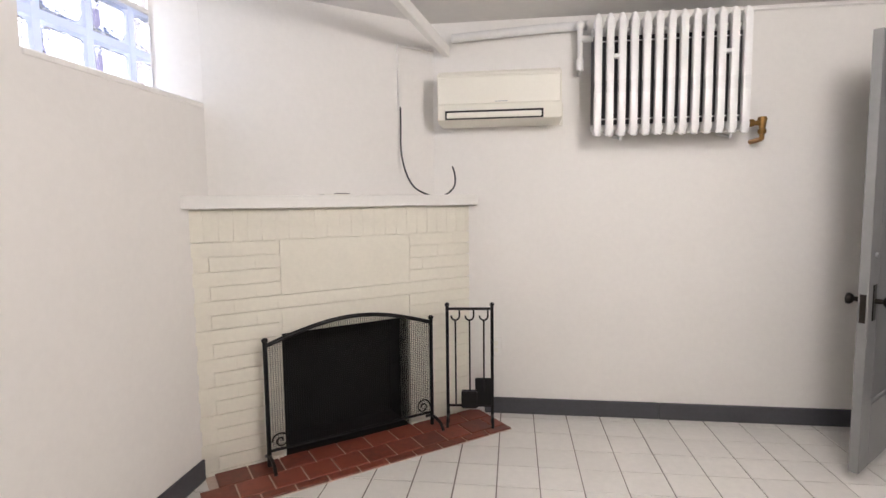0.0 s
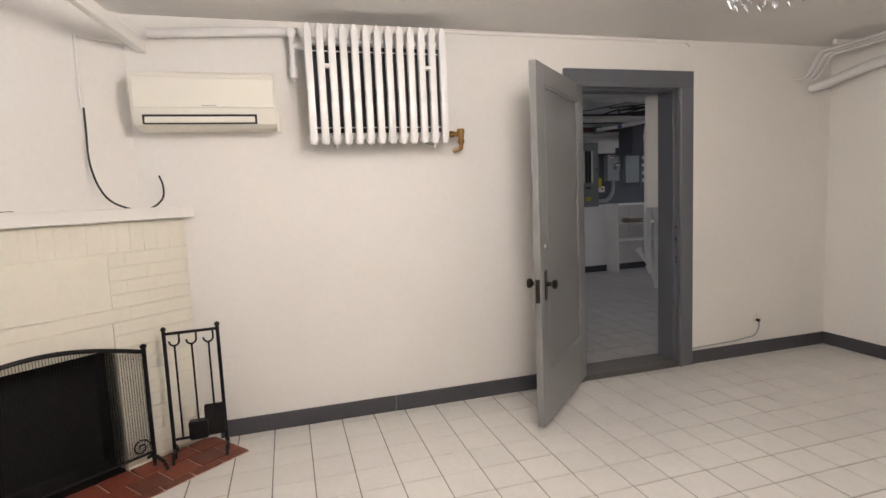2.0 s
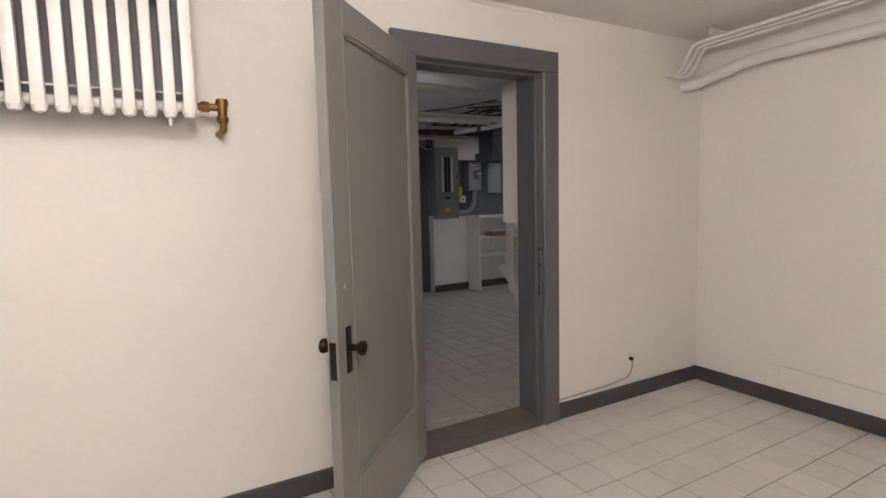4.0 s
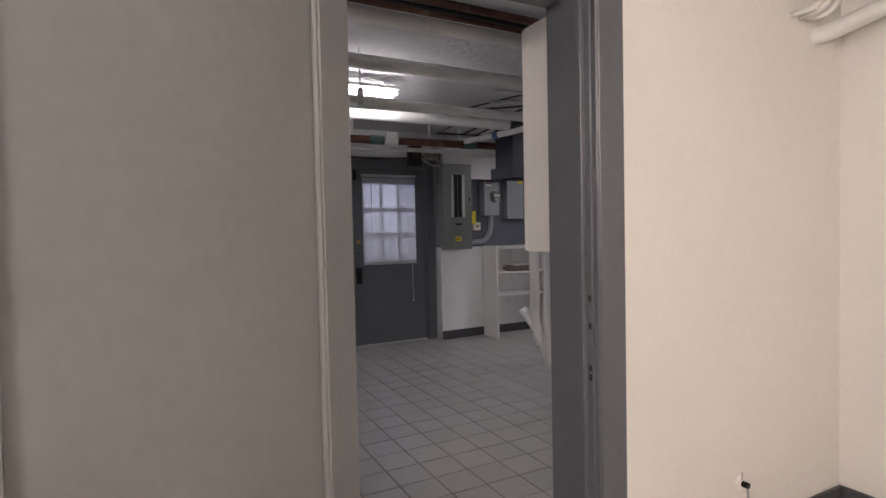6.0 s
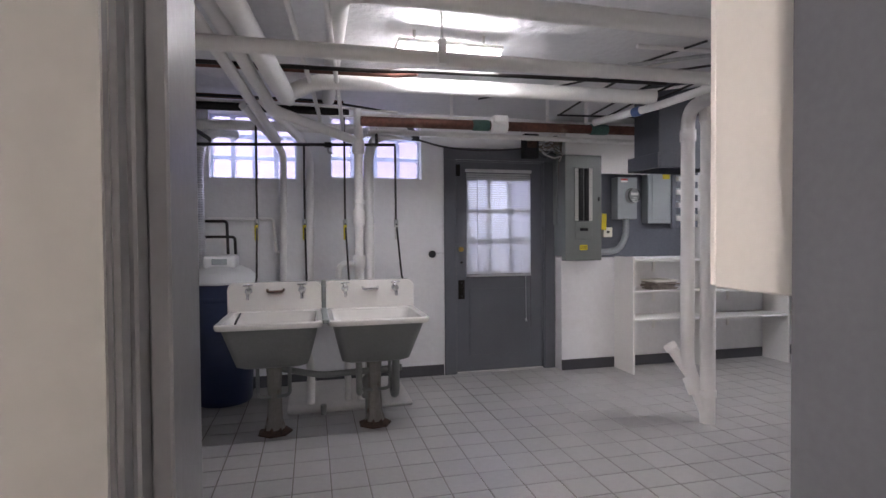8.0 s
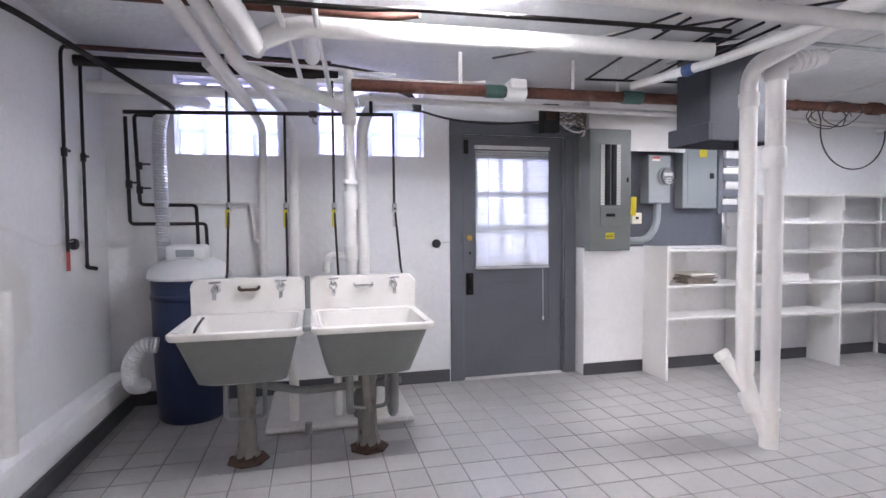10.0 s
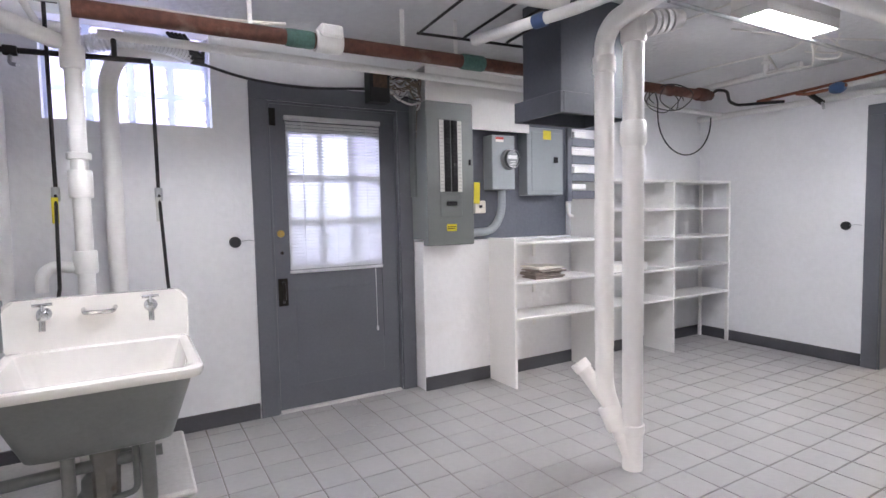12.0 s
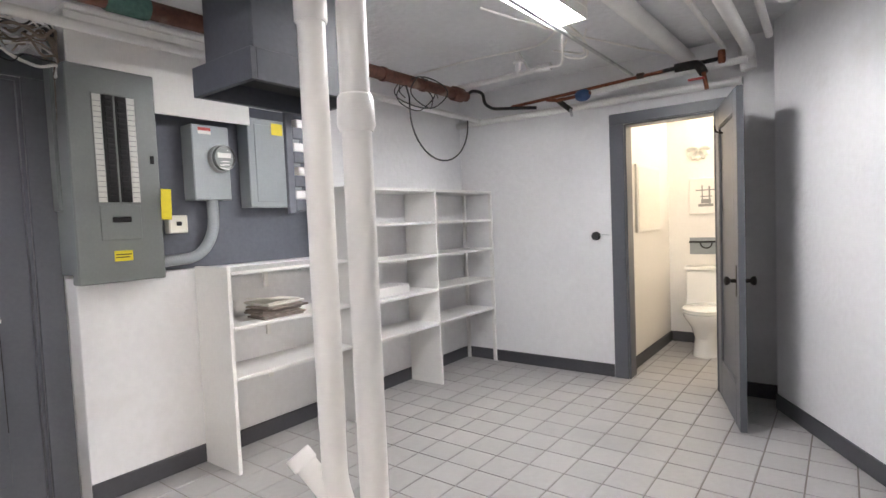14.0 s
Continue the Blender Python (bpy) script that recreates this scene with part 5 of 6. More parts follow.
# the two white drain pipes in the middle of the floor
drain_b = thing("drain_pipe", pose(0.02, -0.012, 0), "white plastic drain pipe turning under the ceiling, with an angled foot", "drain pipe")
part("shaft", pipe([(4.785, 6.215, 0.60), (4.785, 6.215, 2.10), (4.755, 6.13, 2.155), (4.55, 5.42, 2.165), (4.05, 3.7, 2.19)], 0.046, 0.05, steps=18), PVC, drain_b, smooth=True)
part("hub", ring((4.785, 6.215, 1.98), (0, 0, 1), 0.054, 0.08), PVC, drain_b, smooth=True)
part("angled_foot", pipe([(4.785, 6.215, 0.66), (4.785, 6.215, 0.40), (4.805, 6.18, 0.27), (4.845, 6.10, 0.07)], 0.044, 0.08, steps=18), PVC, drain_b, smooth=True)
part("foot_hub", ring((4.803, 6.175, 0.245), (0.035, -0.09, -0.2), 0.055, 0.12), PVC, drain_b, smooth=True)
part("cleanout", tube([(4.79, 6.20, 0.32), (4.735, 6.315, 0.475)], 0.038, 18), PVC, drain_b, smooth=True)
part("cleanout_cap", ring((4.732, 6.321, 0.482), (-0.055, 0.115, 0.155), 0.046, 0.05), PVC, drain_b, smooth=True)
drain_a = thing("drain_pipe", pose(0, 0, 0), "upright white plastic drain pipe standing on the floor", "drain pipe")
AX, AY = 4.872, 6.085
part("shaft", tube([(AX, AY, 0.0), (AX, AY, 2.32)], 0.049, 20), PVC, drain_a, smooth=True)
part("hub", tube([(AX, AY, 1.58), (AX, AY, 1.60), (AX, AY, 1.69), (AX, AY, 1.70)], 0.06, 20, None, [0.054, 0.063, 0.059, 0.051]), PVC, drain_a, smooth=True)
part("foot_hub", ring((AX, AY, 0.205), (0, 0, 1), 0.057, 0.05), PVC, drain_a, smooth=True)
part("upper_hub", ring((AX, AY, 2.14), (0, 0, 1), 0.059, 0.16), PVC, drain_a, smooth=True)
coil = bmesh.new()
for k in range(4):
    ring((4.96 + 0.035 * k, 6.06 - 0.01 * k, 2.16 + 0.006 * k), (1, -0.2, 0.1), 0.062 - 0.003 * k, 0.026, coil)
tube([(4.86, 6.08, 2.15), (5.12, 6.02, 2.19)], 0.045, 14, coil)
solo("ribbed_coupling", coil, PVC, "ribbed white plastic coupling", "coupling", smooth=True)

# ---- utility room: hood, electrics, shelves ----
hood = thing("boxed_hood", pose(0, 0, 0), "dark slate painted box hood hanging from the ceiling", "hood")
part("body", box(4.745, 5.21, 6.44, 6.75, 1.89, H2 - 0.002, 0.004), HOOD, hood)
for args in ((4.71, 4.732, 6.405, 6.785), (5.223, 5.245, 6.405, 6.785), (4.7325, 5.2225, 6.405, 6.427), (4.7325, 5.2225, 6.763, 6.785)):
    part("skirt_board", box(*args, 1.785, 1.895, 0.002), HOOD, hood)
part("soffit", box(4.733, 5.222, 6.428, 6.762, 1.86, 1.889), DARK_SLOT, hood)

solo("backing_board", box(4.99, 5.964, B - 0.10, B - 0.001, 1.08, 2.02, 0.003), BLUE_BOARD, "blue-grey painted plywood board on the wall", "board")
solo("drip_shield", box(4.56, 5.46, B - 0.24, B - 0.225, 1.88, 2.285, 0.003), WHITE_BOARD, "white sheet hanging above the electrical panels", "board")
solo("wall_board", box(4.56, 6.2, B - 0.26, B - 0.002, 2.286, 2.31, 0.004), WHITE_BOARD, "white shelf board above the panels", "board")
pan = thing("breaker_panel", pose(4.718, B - 0.08, 1.548), "grey steel breaker panel with two rows of black breakers", "breaker panel")
pan.scale = (0.89, 1, 0.98)
part("cabinet", box(-0.19, 0.19, -0.19, 0.079, -0.46, 0.46, 0.004), PANEL, pan)
part("cover", box(-0.212, 0.212, -0.2080, -0.13, -0.50, 0.505, 0.006), PANEL, pan, "grey steel cover")
part("recess", box(-0.105, 0.105, -0.2125, -0.2070, -0.125, 0.385, 0.002), PANEL, pan)
for s in (-1, 1):
    row = part("breaker_strip", box(*sorted((s * 0.006, s * 0.058)), -0.2185, -0.2120, -0.12, 0.378, 0.001), BREAKER, pan, "black breakers")
    sw = mesh_of("breaker", box(-0.018, 0.018, -0.008, 0, -0.009, 0.009, 0.002), BREAKER)
    for k in range(20):
        ob = new("breaker", sw)
        ob.parent = row
        ob.location = (s * 0.03, -0.2185, -0.105 + k * 0.0247)
    part("paper_strip", box(*sorted((s * 0.062, s * 0.10)), -0.2145, -0.2120, -0.12, 0.378), PAPER, pan, "white label strip")
    bm = bmesh.new()
    for k in range(19):
        box(*sorted((s * 0.064, s * 0.098)), -0.2152, -0.2146, -0.0995 + k * 0.0247, -0.097 + k * 0.0247, bm=bm)
    tagged(part("strip_lines", bm, PANEL, pan), kind="stuff")
part("lower_cover", box(-0.10, 0.10, -0.2130, -0.2082, -0.30, -0.135, 0.003), PANEL, pan)
part("main_breaker", box(-0.045, 0.045, -0.2220, -0.2132, -0.19, -0.2150, 0.003), BREAKER, pan, "black main breaker")
part("nameplate", box(-0.025, 0.025, -0.2145, -0.2132, -0.215, -0.197), PAPER, pan)
part("sticker", box(-0.045, 0.045, -0.2095, -0.2082, -0.40, -0.35), YELLOW, pan, "yellow warning sticker")
part("sticker_text", box(-0.038, 0.038, -0.2102, -0.2096, -0.371, -0.366), BREAKER, pan)
part("sticker_text", box(-0.038, 0.03, -0.2102, -0.2096, -0.384, -0.379), BREAKER, pan)
part("latch", box(0.165, 0.185, -0.2160, -0.2082, 0.07, 0.11, 0.003), BREAKER, pan)
part("hanging_tag", box(0.205, 0.262, -0.2250, -0.2220, -0.20, -0.045, 0.002, m=pose(0, 0, 0, 0, 2, 0)), YELLOW, pan, "yellow paper tag")
meter = thing("electric_meter", pose(5.225, B - 0.10, 1.655), "grey electric meter box with a round glass dial", "electric meter")
meter.scale.x = 0.85
part("box", box(-0.125, 0.125, -0.12, 0, -0.205, 0.20, 0.006), PANEL_LIGHT, meter)
part("ring", lathe([(0.075, 0), (0.078, 0.02), (0.07, 0.03)], 24, pose(0.045, -0.12, 0.02, 90, 0, 0)), STEEL, meter, smooth=True)
part("dial_glass", lathe([(0.068, 0.03), (0.068, 0.075), (0.055, 0.095), (0.02, 0.10)], 24, pose(0.045, -0.12, 0.02, 90, 0, 0)), PANE, meter, "glass dome", True).visible_shadow = False
dial = part("dial", lathe([(0.06, 0.03), (0.058, 0.055), (0.03, 0.058)], 24, pose(0.045, -0.12, 0.02, 90, 0, 0)), PANEL, meter, "grey dial", True)
part("dial_face", box(0.005, 0.085, -0.1795, -0.1785, 0.02, 0.045), PAPER, meter)
for k in range(3):
    part("dial_line", box(0.012 + 0.006 * k, 0.078 - 0.004 * k, -0.1795, -0.1785, -0.035 + 0.016 * k, -0.029 + 0.016 * k), PAPER, meter)
part("label", box(-0.085, 0.0, -0.1215, -0.1202, 0.15, 0.185), PAPER_WHITE, meter)
part("label_band", box(-0.085, 0.0, -0.1222, -0.1216, 0.168, 0.185), RED, meter, "red band")
solo("meter_conduit", pipe([(5.24, B - 0.17, 1.46), (5.24, B - 0.17, 1.27), (5.15, B - 0.17, 1.14), (4.9, B - 0.17, 1.13)], 0.03, 0.14), PANEL_LIGHT, "grey steel conduit elbow below the meter", "conduit", smooth=True)
switch = thing("junction_switch", pose(5.05, B - 0.10, 1.325), "beige surface switch box on the board", "switch")
part("box", box(-0.05, 0.05, -0.06, 0, -0.05, 0.045, 0.006), PLASTIC, switch)
part("button", box(-0.014, 0.014, -0.068, -0.0602, -0.01, 0.012, 0.003), BREAKER, switch)
sub = thing("disconnect_box", pose(5.645, B - 0.10, 1.675), "light grey steel disconnect box", "electrical box")
sub.scale.x = 0.93
part("box", box(-0.20, 0.20, -0.11, 0, -0.265, 0.26, 0.005), PANEL_LIGHT, sub)
part("door", box(-0.155, 0.165, -0.116, -0.1105, -0.235, 0.225, 0.003), PANEL_LIGHT, sub)
part("latch", box(0.085, 0.13, -0.125, -0.1165, -0.01, 0.035, 0.003), BREAKER, sub, "black latch")
part("sticker", box(-0.03, 0.055, -0.1185, -0.1165, 0.17, 0.24), YELLOW, sub, "yellow warning sticker")
rack = thing("slatted_guard", pose(5.27, 6.83, 1.60), "grey painted slatted guard in front of white boxes", "guard")
part("side", box(-0.13, -0.092, -0.02, 0.0, -0.26, 1.86 - 1.60, 0.003), BLUE_BOARD, rack)
for k in range(5):
    part("slat", box(-0.0915, 0.12, -0.018, 0.0, -0.245 + k * 0.109, -0.193 + k * 0.109, 0.003), BLUE_BOARD, rack)
for k in range(4):
    part("white_box", box(-0.075 + 0.02 * (k % 2), 0.05 + 0.02 * (k % 3), 0.0005, 0.06, -0.19 + k * 0.109, -0.15 + k * 0.109, 0.004), WHITE_BOARD, rack, "white box behind the slats")
jb = thing("junction_box", pose(6.04, B - 0.136, 1.29), "grey junction box with a white cable", "junction box")
part("box", box(-0.055, 0.055, -0.08, 0, -0.08, 0.08, 0.004), PANEL_LIGHT, jb)
part("cable", tube(rounded([(-0.12, -0.03, 0.13), (-0.14, -0.04, 0.03), (-0.12, -0.04, -0.05), (-0.05, -0.04, -0.055)], 0.05), 0.011, 8), WHITE_CABLE, jb, "white cable", True)
term = thing("telephone_block", pose(4.22, 7.60, 2.13), "dusty black wiring block with tangled wires", "wiring block")
part("case", box(-0.07, 0.07, -0.05, 0.05, -0.12, 0.10, 0.006), BREAKER, term)
part("window", box(-0.05, 0.05, -0.056, -0.0505, -0.03, 0.07, 0.003), RUSTY_FOOT, term)
random.seed(7)
for k in range(20):
    z = 2.06 + 0.17 * random.random()
    pts = [Vector((4.27, 7.59 + random.uniform(-0.02, 0.02), z))]
    for j in range(1, 6):
        pts.append(Vector((4.27 + 0.052 * j, 7.60 + random.uniform(-0.045, 0.045), z + random.uniform(-0.055, 0.055))))
    pts.append(Vector((4.545 + 0.02 * random.random(), 7.67, 1.98 + 0.06 * random.random())))
    if k % 3 == 0:
        pts.append(Vector((4.55, 7.69, 1.80 + 0.1 * random.random())))
    solo("loose_wire", tube(rounded(pts, 0.05), (0.0035, 0.005, 0.007)[k % 3], 6), (DUSTY, DUSTY, STEEL, WHITE_CABLE, CABLE)[k % 5], "tangled wire beside the wiring block", "wire", "tangled wires by the wiring block", smooth=True)
for k in range(5):
    solo("black_lead", tube(rounded([(3.01 + 0.02 * k, 7.66, 2.30), (3.05 + 0.025 * k, 7.64, 2.25 - 0.01 * k), (3.10 + 0.02 * k, 7.66, 2.19), (3.19, 7.69, 2.16 + 0.018 * k)], 0.05), 0.011, 8), CABLE, "black lead bunched above the window", "cable", "black leads above the window", smooth=True)
for k, (pts, r, mat) in enumerate((([(4.75, 6.86, 2.37), (5.0, 6.3, 2.375), (5.6, 5.55, 2.385), (6.3, 4.9, 2.39)], 0.009, STEEL), ([(4.6, 6.5, 2.35), (5.2, 6.05, 2.36), (6.0, 5.5, 2.38), (6.7, 5.1, 2.39)], 0.011, PIPE_WHITE), ([(4.3, 6.3, 2.37), (4.9, 5.8, 2.375), (5.5, 5.2, 2.38)], 0.008, BLACK_PIPE), ([(4.2, 6.0, 2.36), (4.8, 5.6, 2.37), (5.5, 4.9, 2.39)], 0.012, STEEL), ([(4.1, 5.75, 2.385), (5.0, 5.7, 2.385), (5.6, 5.75, 2.385)], 0.014, PIPE_WHITE), ([(4.9, 6.75, 2.30), (5.3, 6.7, 2.32), (5.6, 6.4, 2.36), (5.7, 6.05, 2.40)], 0.006, WHITE_CABLE))):
    solo("ceiling_conduit", tube(rounded(pts, 0.2), r, 8), mat, "thin conduit crossing under the ceiling by the hood", "conduit", "conduits by the hood", smooth=True)
solo("black_feed_cable", tube(rounded([(3.15, 7.70, 2.17), (3.4, 7.68, 2.10), (3.75, 7.66, 2.07), (4.15, 7.62, 2.10)], 0.15), 0.0085, 8), CABLE, "black cable sagging above the door", "cable", smooth=True)
solo("black_cable_end", ring((3.16, 7.70, 2.18), (1, 0, -0.1), 0.03, 0.07), CABLE, "black cable gland by the window", "fitting", smooth=True)
solo("conduit_sleeve", box(4.535, 4.562, 7.70, 7.78, 1.4, 2.2, 0.006), PANEL, "dusty grey conduit sleeve beside the panel", "conduit")
for k, pts in enumerate(([(3.6, 6.8, 2.35), (4.0, 6.5, 2.37), (4.5, 5.9, 2.38)], [(3.5, 6.9, 2.34), (4.1, 6.4, 2.36), (4.45, 5.6, 2.39)], [(2.4, 7.2, 2.22), (2.9, 7.18, 2.25), (3.2, 7.1, 2.22), (3.5, 7.05, 2.23)], [(1.3, 7.25, 2.31), (2.3, 7.2, 2.30), (2.9, 7.05, 2.24)], [(1.3, 7.2, 2.33), (2.3, 7.12, 2.32), (2.85, 7.08, 2.25)])):
    solo("ceiling_cable", tube(rounded(pts, 0.2), 0.009 if k > 1 else 0.007, 6), CABLE if k in (1, 4) else WHITE_CABLE, "loose cable draped under the ceiling", "cable", "cables under the ceiling", smooth=True)

# shelves
unit = thing("shelf_unit", pose(0, 0, 0), "white painted built-in shelves, low bay and two tall bays", "shelf")
SY, SB, TB = 7.335, 7.663, 0.02
for x, top in ((5.135, 1.09), (5.98, 1.53), (6.895, 1.53), (7.705, 1.53)):
    if x < 7:
        part("side_panel", box(x - 0.011, x + 0.011, SY, SB - 0.012, 0.0, top, 0.002), WHITE_BOARD, unit)
    else:
        part("post", box(x - 0.012, x + 0.012, SY, SY + 0.03, 0, top, 0.002), WHITE_BOARD, unit)
        part("post", box(x - 0.012, x + 0.012, SB - 0.045, SB - 0.0145, 0, top, 0.002), WHITE_BOARD, unit)
for x0, x1, zs in ((5.147, 5.968, (1.045, 0.755, 0.49)), (5.992, 6.883, (1.51, 1.265, 1.01, 0.74, 0.475)), (6.907, 7.692, (1.51, 1.265, 1.01, 0.74, 0.475))):
    for z in zs:
        part("shelf_board", box(x0, x1, SY, SB - 0.0145, z, z + TB, 0.002), WHITE_BOARD, unit)
        part("cleat", box((x0 + x1) / 2 - 0.015, (x0 + x1) / 2 + 0.015, SB - 0.03, SB - 0.015, z - 0.12, z - 0.0005, 0.002), WHITE_BOARD, unit)
random.seed(3)
papers = thing("newspaper_stack", pose(5.50, 7.45, 0.776), "untidy stack of old newspapers on the shelf", "newspapers")
for k in range(8):
    part("newspaper", box(-0.13, 0.13, -0.09, 0.09, 0, 0.011, 0.003, m=pose(random.uniform(-0.03, 0.03), random.uniform(-0.02, 0.02), k * 0.0118, 0, 0, random.uniform(-12, 12))), NEWS if k < 6 else PAPER_WHITE, papers)
part("top_sheet", box(-0.17, 0.06, -0.09, 0.08, 0, 0.002, m=pose(0, 0, 0.098, 0, 6, 14)), PAPER_WHITE, papers, "white sheet sliding off")
solo("white_carton", box(6.15, 6.62, 7.40, 7.60, 0.761, 0.83, 0.004), WHITE_BOARD, "flat white carton on the shelf", "carton")
cab = thing("wall_cabinet", pose(0, 0, 0), "cream white wall cabinet beside the doorway", "cabinet")
part("carcass", box(3.013, 3.75, N2 + 0.002, 3.879, 1.18, 2.06, 0.003), WHITE_TRIM, cab)
for x0, x1 in ((3.015, 3.379), (3.383, 3.748)):
    part("cabinet_door", box(x0, x1, 3.8795, 3.897, 1.183, 2.057, 0.003), WHITE_TRIM, cab)

# ---- lamps of the utility room ----
lamp_1 = thing("fluorescent_lamp", pose(3.01, 5.89, 2.295), "white fluorescent strip lamp with lit tubes", "fluorescent lamp", "fluorescent lamps")
part("housing", box(-0.30, 0.30, -0.06, 0.06, 0.032, 0.06, 0.006), WHITE_TRIM, lamp_1)
for x in (-0.2, 0.2):
    part("stem", tube([(x, 0, 0.06), (x, 0, H2 - 2.295)], 0.008, 8), WHITE_TRIM, lamp_1, smooth=True)
for y in (-0.045, 0.045):
    part("tube", tube([(-0.28, y, 0.008), (0.28, y, 0.008)], 0.0125, 12), TUBE_BARE, lamp_1, "lit tube", True)
lamp_2 = thing("fluorescent_lamp", pose(5.985, 5.975, 2.30, 0, 0, -2), "white fluorescent fixture with two lit tubes between side skirts", "fluorescent lamp", "fluorescent lamps")
part("housing", box(-0.35, 0.35, -0.10, 0.10, 0.035, H2 - 2.301, 0.004), WHITE_TRIM, lamp_2)
for y in (-0.05, 0.05):
    part("tube", tube([(-0.32, y, 0.012), (0.32, y, 0.012)], 0.018, 12), TUBE, lamp_2, "lit tube", True)
part("reflector", box(-0.33, 0.33, -0.088, 0.088, 0.031, 0.0345), WHITE_TRIM, lamp_2, "white reflector plate")
for y in (-0.095, 0.095):
    part("side_skirt", box(-0.33, 0.33, y - 0.004, y + 0.004, -0.018, 0.0345, 0.001), WHITE_TRIM, lamp_2)
for x in (-0.34, 0.34):
    part("end_cap", box(x - 0.009, x + 0.009, -0.10, 0.10, -0.02, 0.0345, 0.004), WHITE_TRIM, lamp_2)

# ---- pipes and wires over the shelves and toilet door ----
sprinkler = thing("white_branch_pipe", pose(0.24, 0, 0), "white pipe with fittings under the ceiling", "pipe")
part("run", pipe([(6.70, 7.35, 2.27), (6.75, 6.9, 2.28), (6.72, 6.38, 2.28)], 0.02), PIPE_WHITE, sprinkler, smooth=True)
part("end_tee", ring((6.72, 6.42, 2.28), (0, 1, 0), 0.03, 0.10), PIPE_WHITE, sprinkler, smooth=True)
part("tee", tube([(6.73, 6.62, 2.26), (6.73, 6.62, H2)], 0.02, 10), PIPE_WHITE, sprinkler, smooth=True)
part("cap", lathe([(0.035, 0), (0.035, 0.015), (0.02, 0.025)], 14, pose(6.73, 6.62, H2 - 0.07)), PIPE_WHITE, sprinkler, smooth=True)
for pts in ([(6.62, 7.3, 2.33), (6.6, 6.8, 2.33), (6.68, 6.3, 2.33), (6.45, 6.05, 2.34)], [(6.85, 6.3, 2.34), (6.9, 6.1, 2.28), (6.78, 6.08, 2.31), (6.6, 5.98, 2.33)], [(6.0, 6.3, 2.36), (6.5, 6.12, 2.33), (7.2, 5.9, 2.35), (7.6, 5.75, 2.36)]):
    solo("white_wire", tube(rounded(pts, 0.12), 0.006, 6), WHITE_CABLE, "loose white wire under the ceiling", "wire", "white wires under the ceiling", smooth=True)
ctr, loops = Vector((6.45, 7.08, 2.14)), []
for k in range(110):
    t = k / 109 * 2 * math.pi * 3.6
    loops.append(ctr + Vector((0.19 * math.cos(t) + 0.02 * math.sin(3 * t), 0.08 * math.sin(0.7 * t), 0.095 * math.sin(t))))
solo("cable_coil", tube(loops, 0.0042, 6), CABLE, "black cable coiled round the rusty pipe", "cable", smooth=True)
hoop = [Vector((6.30, 7.085, 2.19)), Vector((6.33, 7.08, 2.10))] + [Vector((6.665 + 0.335 * math.cos(t), 7.08, 2.01 + 0.30 * math.sin(t))) for t in [radians(180 + 9.2 * k) for k in range(21)]]
solo("cable_hoop", tube(hoop, 0.0055, 8), CABLE, "black cable hanging in a loop", "cable", smooth=True)
water = thing("water_line", pose(0, 0, 0), "copper water line with blue and black valves along the wall", "water line")
part("loop", pipe([(6.98, 7.09, 2.20), (7.05, 7.06, 2.26), (7.10, 7.0, 2.24), (7.12, 7.0, 2.16), (7.2, 6.98, 2.13), (7.42, 6.72, 2.13)], 0.012, 0.03), BLACK_PIPE, water, smooth=True)
part("zigzag", pipe([(7.42, 6.72, 2.13), (7.42, 6.95, 2.17), (7.45, 6.6, 2.19), (7.5, 6.0, 2.23), (7.5, 5.75, 2.24)], 0.012, 0.03), COPPER, water, "copper pipe", True)
part("lower_run", pipe([(7.40, 6.62, 2.17), (7.42, 6.55, 2.155), (7.47, 6.4, 2.17), (7.47, 6.3, 2.18)], 0.013, 0.02), COPPER, water, "copper pipe", True)
part("white_run", tube([(7.5, 6.3, 2.19), (7.52, 5.3, 2.22)], 0.022, 12), PIPE_WHITE, water, "white painted pipe", True)
part("upper_run", tube([(7.5, 5.8, 2.24), (7.5, 5.42, 2.25)], 0.014, 10), BLACK_PIPE, water, smooth=True)
part("blue_valve", lathe([(0.03, -0.05), (0.04, -0.03), (0.045, 0.0), (0.04, 0.03), (0.025, 0.05)], 14, pose(7.47, 6.36, 2.17, 90, 0, 0)), material("blue valve paint", (0.02, 0.06, 0.16), 0.4), water, "blue meter body", True)
part("strainer", pipe([(7.46, 6.55, 2.16), (7.44, 6.48, 2.10), (7.42, 6.44, 2.07)], 0.02, 0.02), BLACK_PIPE, water, "black strainer", True)
part("drain_tip", tube([(7.42, 6.44, 2.07), (7.40, 6.42, 2.02)], 0.011, 8), STEEL, water, smooth=True)
part("check_valve", pipe([(7.49, 5.72, 2.24), (7.49, 5.58, 2.24), (7.46, 5.54, 2.17)], 0.03, 0.03), BLACK_PIPE, water, "black check valve", True)
part("gate_tip", tube([(7.46, 5.54, 2.17), (7.45, 5.52, 2.06)], 0.014, 10), COPPER, water, smooth=True)
part("red_lever", box(7.43, 7.445, 5.53, 5.63, 2.125, 2.14, 0.003), RED, water, "red lever")
part("brass_body", lathe([(0.018, -0.035), (0.024, -0.02), (0.024, 0.03), (0.02, 0.05)], 14, pose(7.5, 5.44, 2.25)), COPPER, water, "brass fitting", True)
part("joint", ring((7.5, 5.95, 2.235), (0, 1, 0), 0.022, 0.05), RUSTY_FOOT, water, smooth=True)
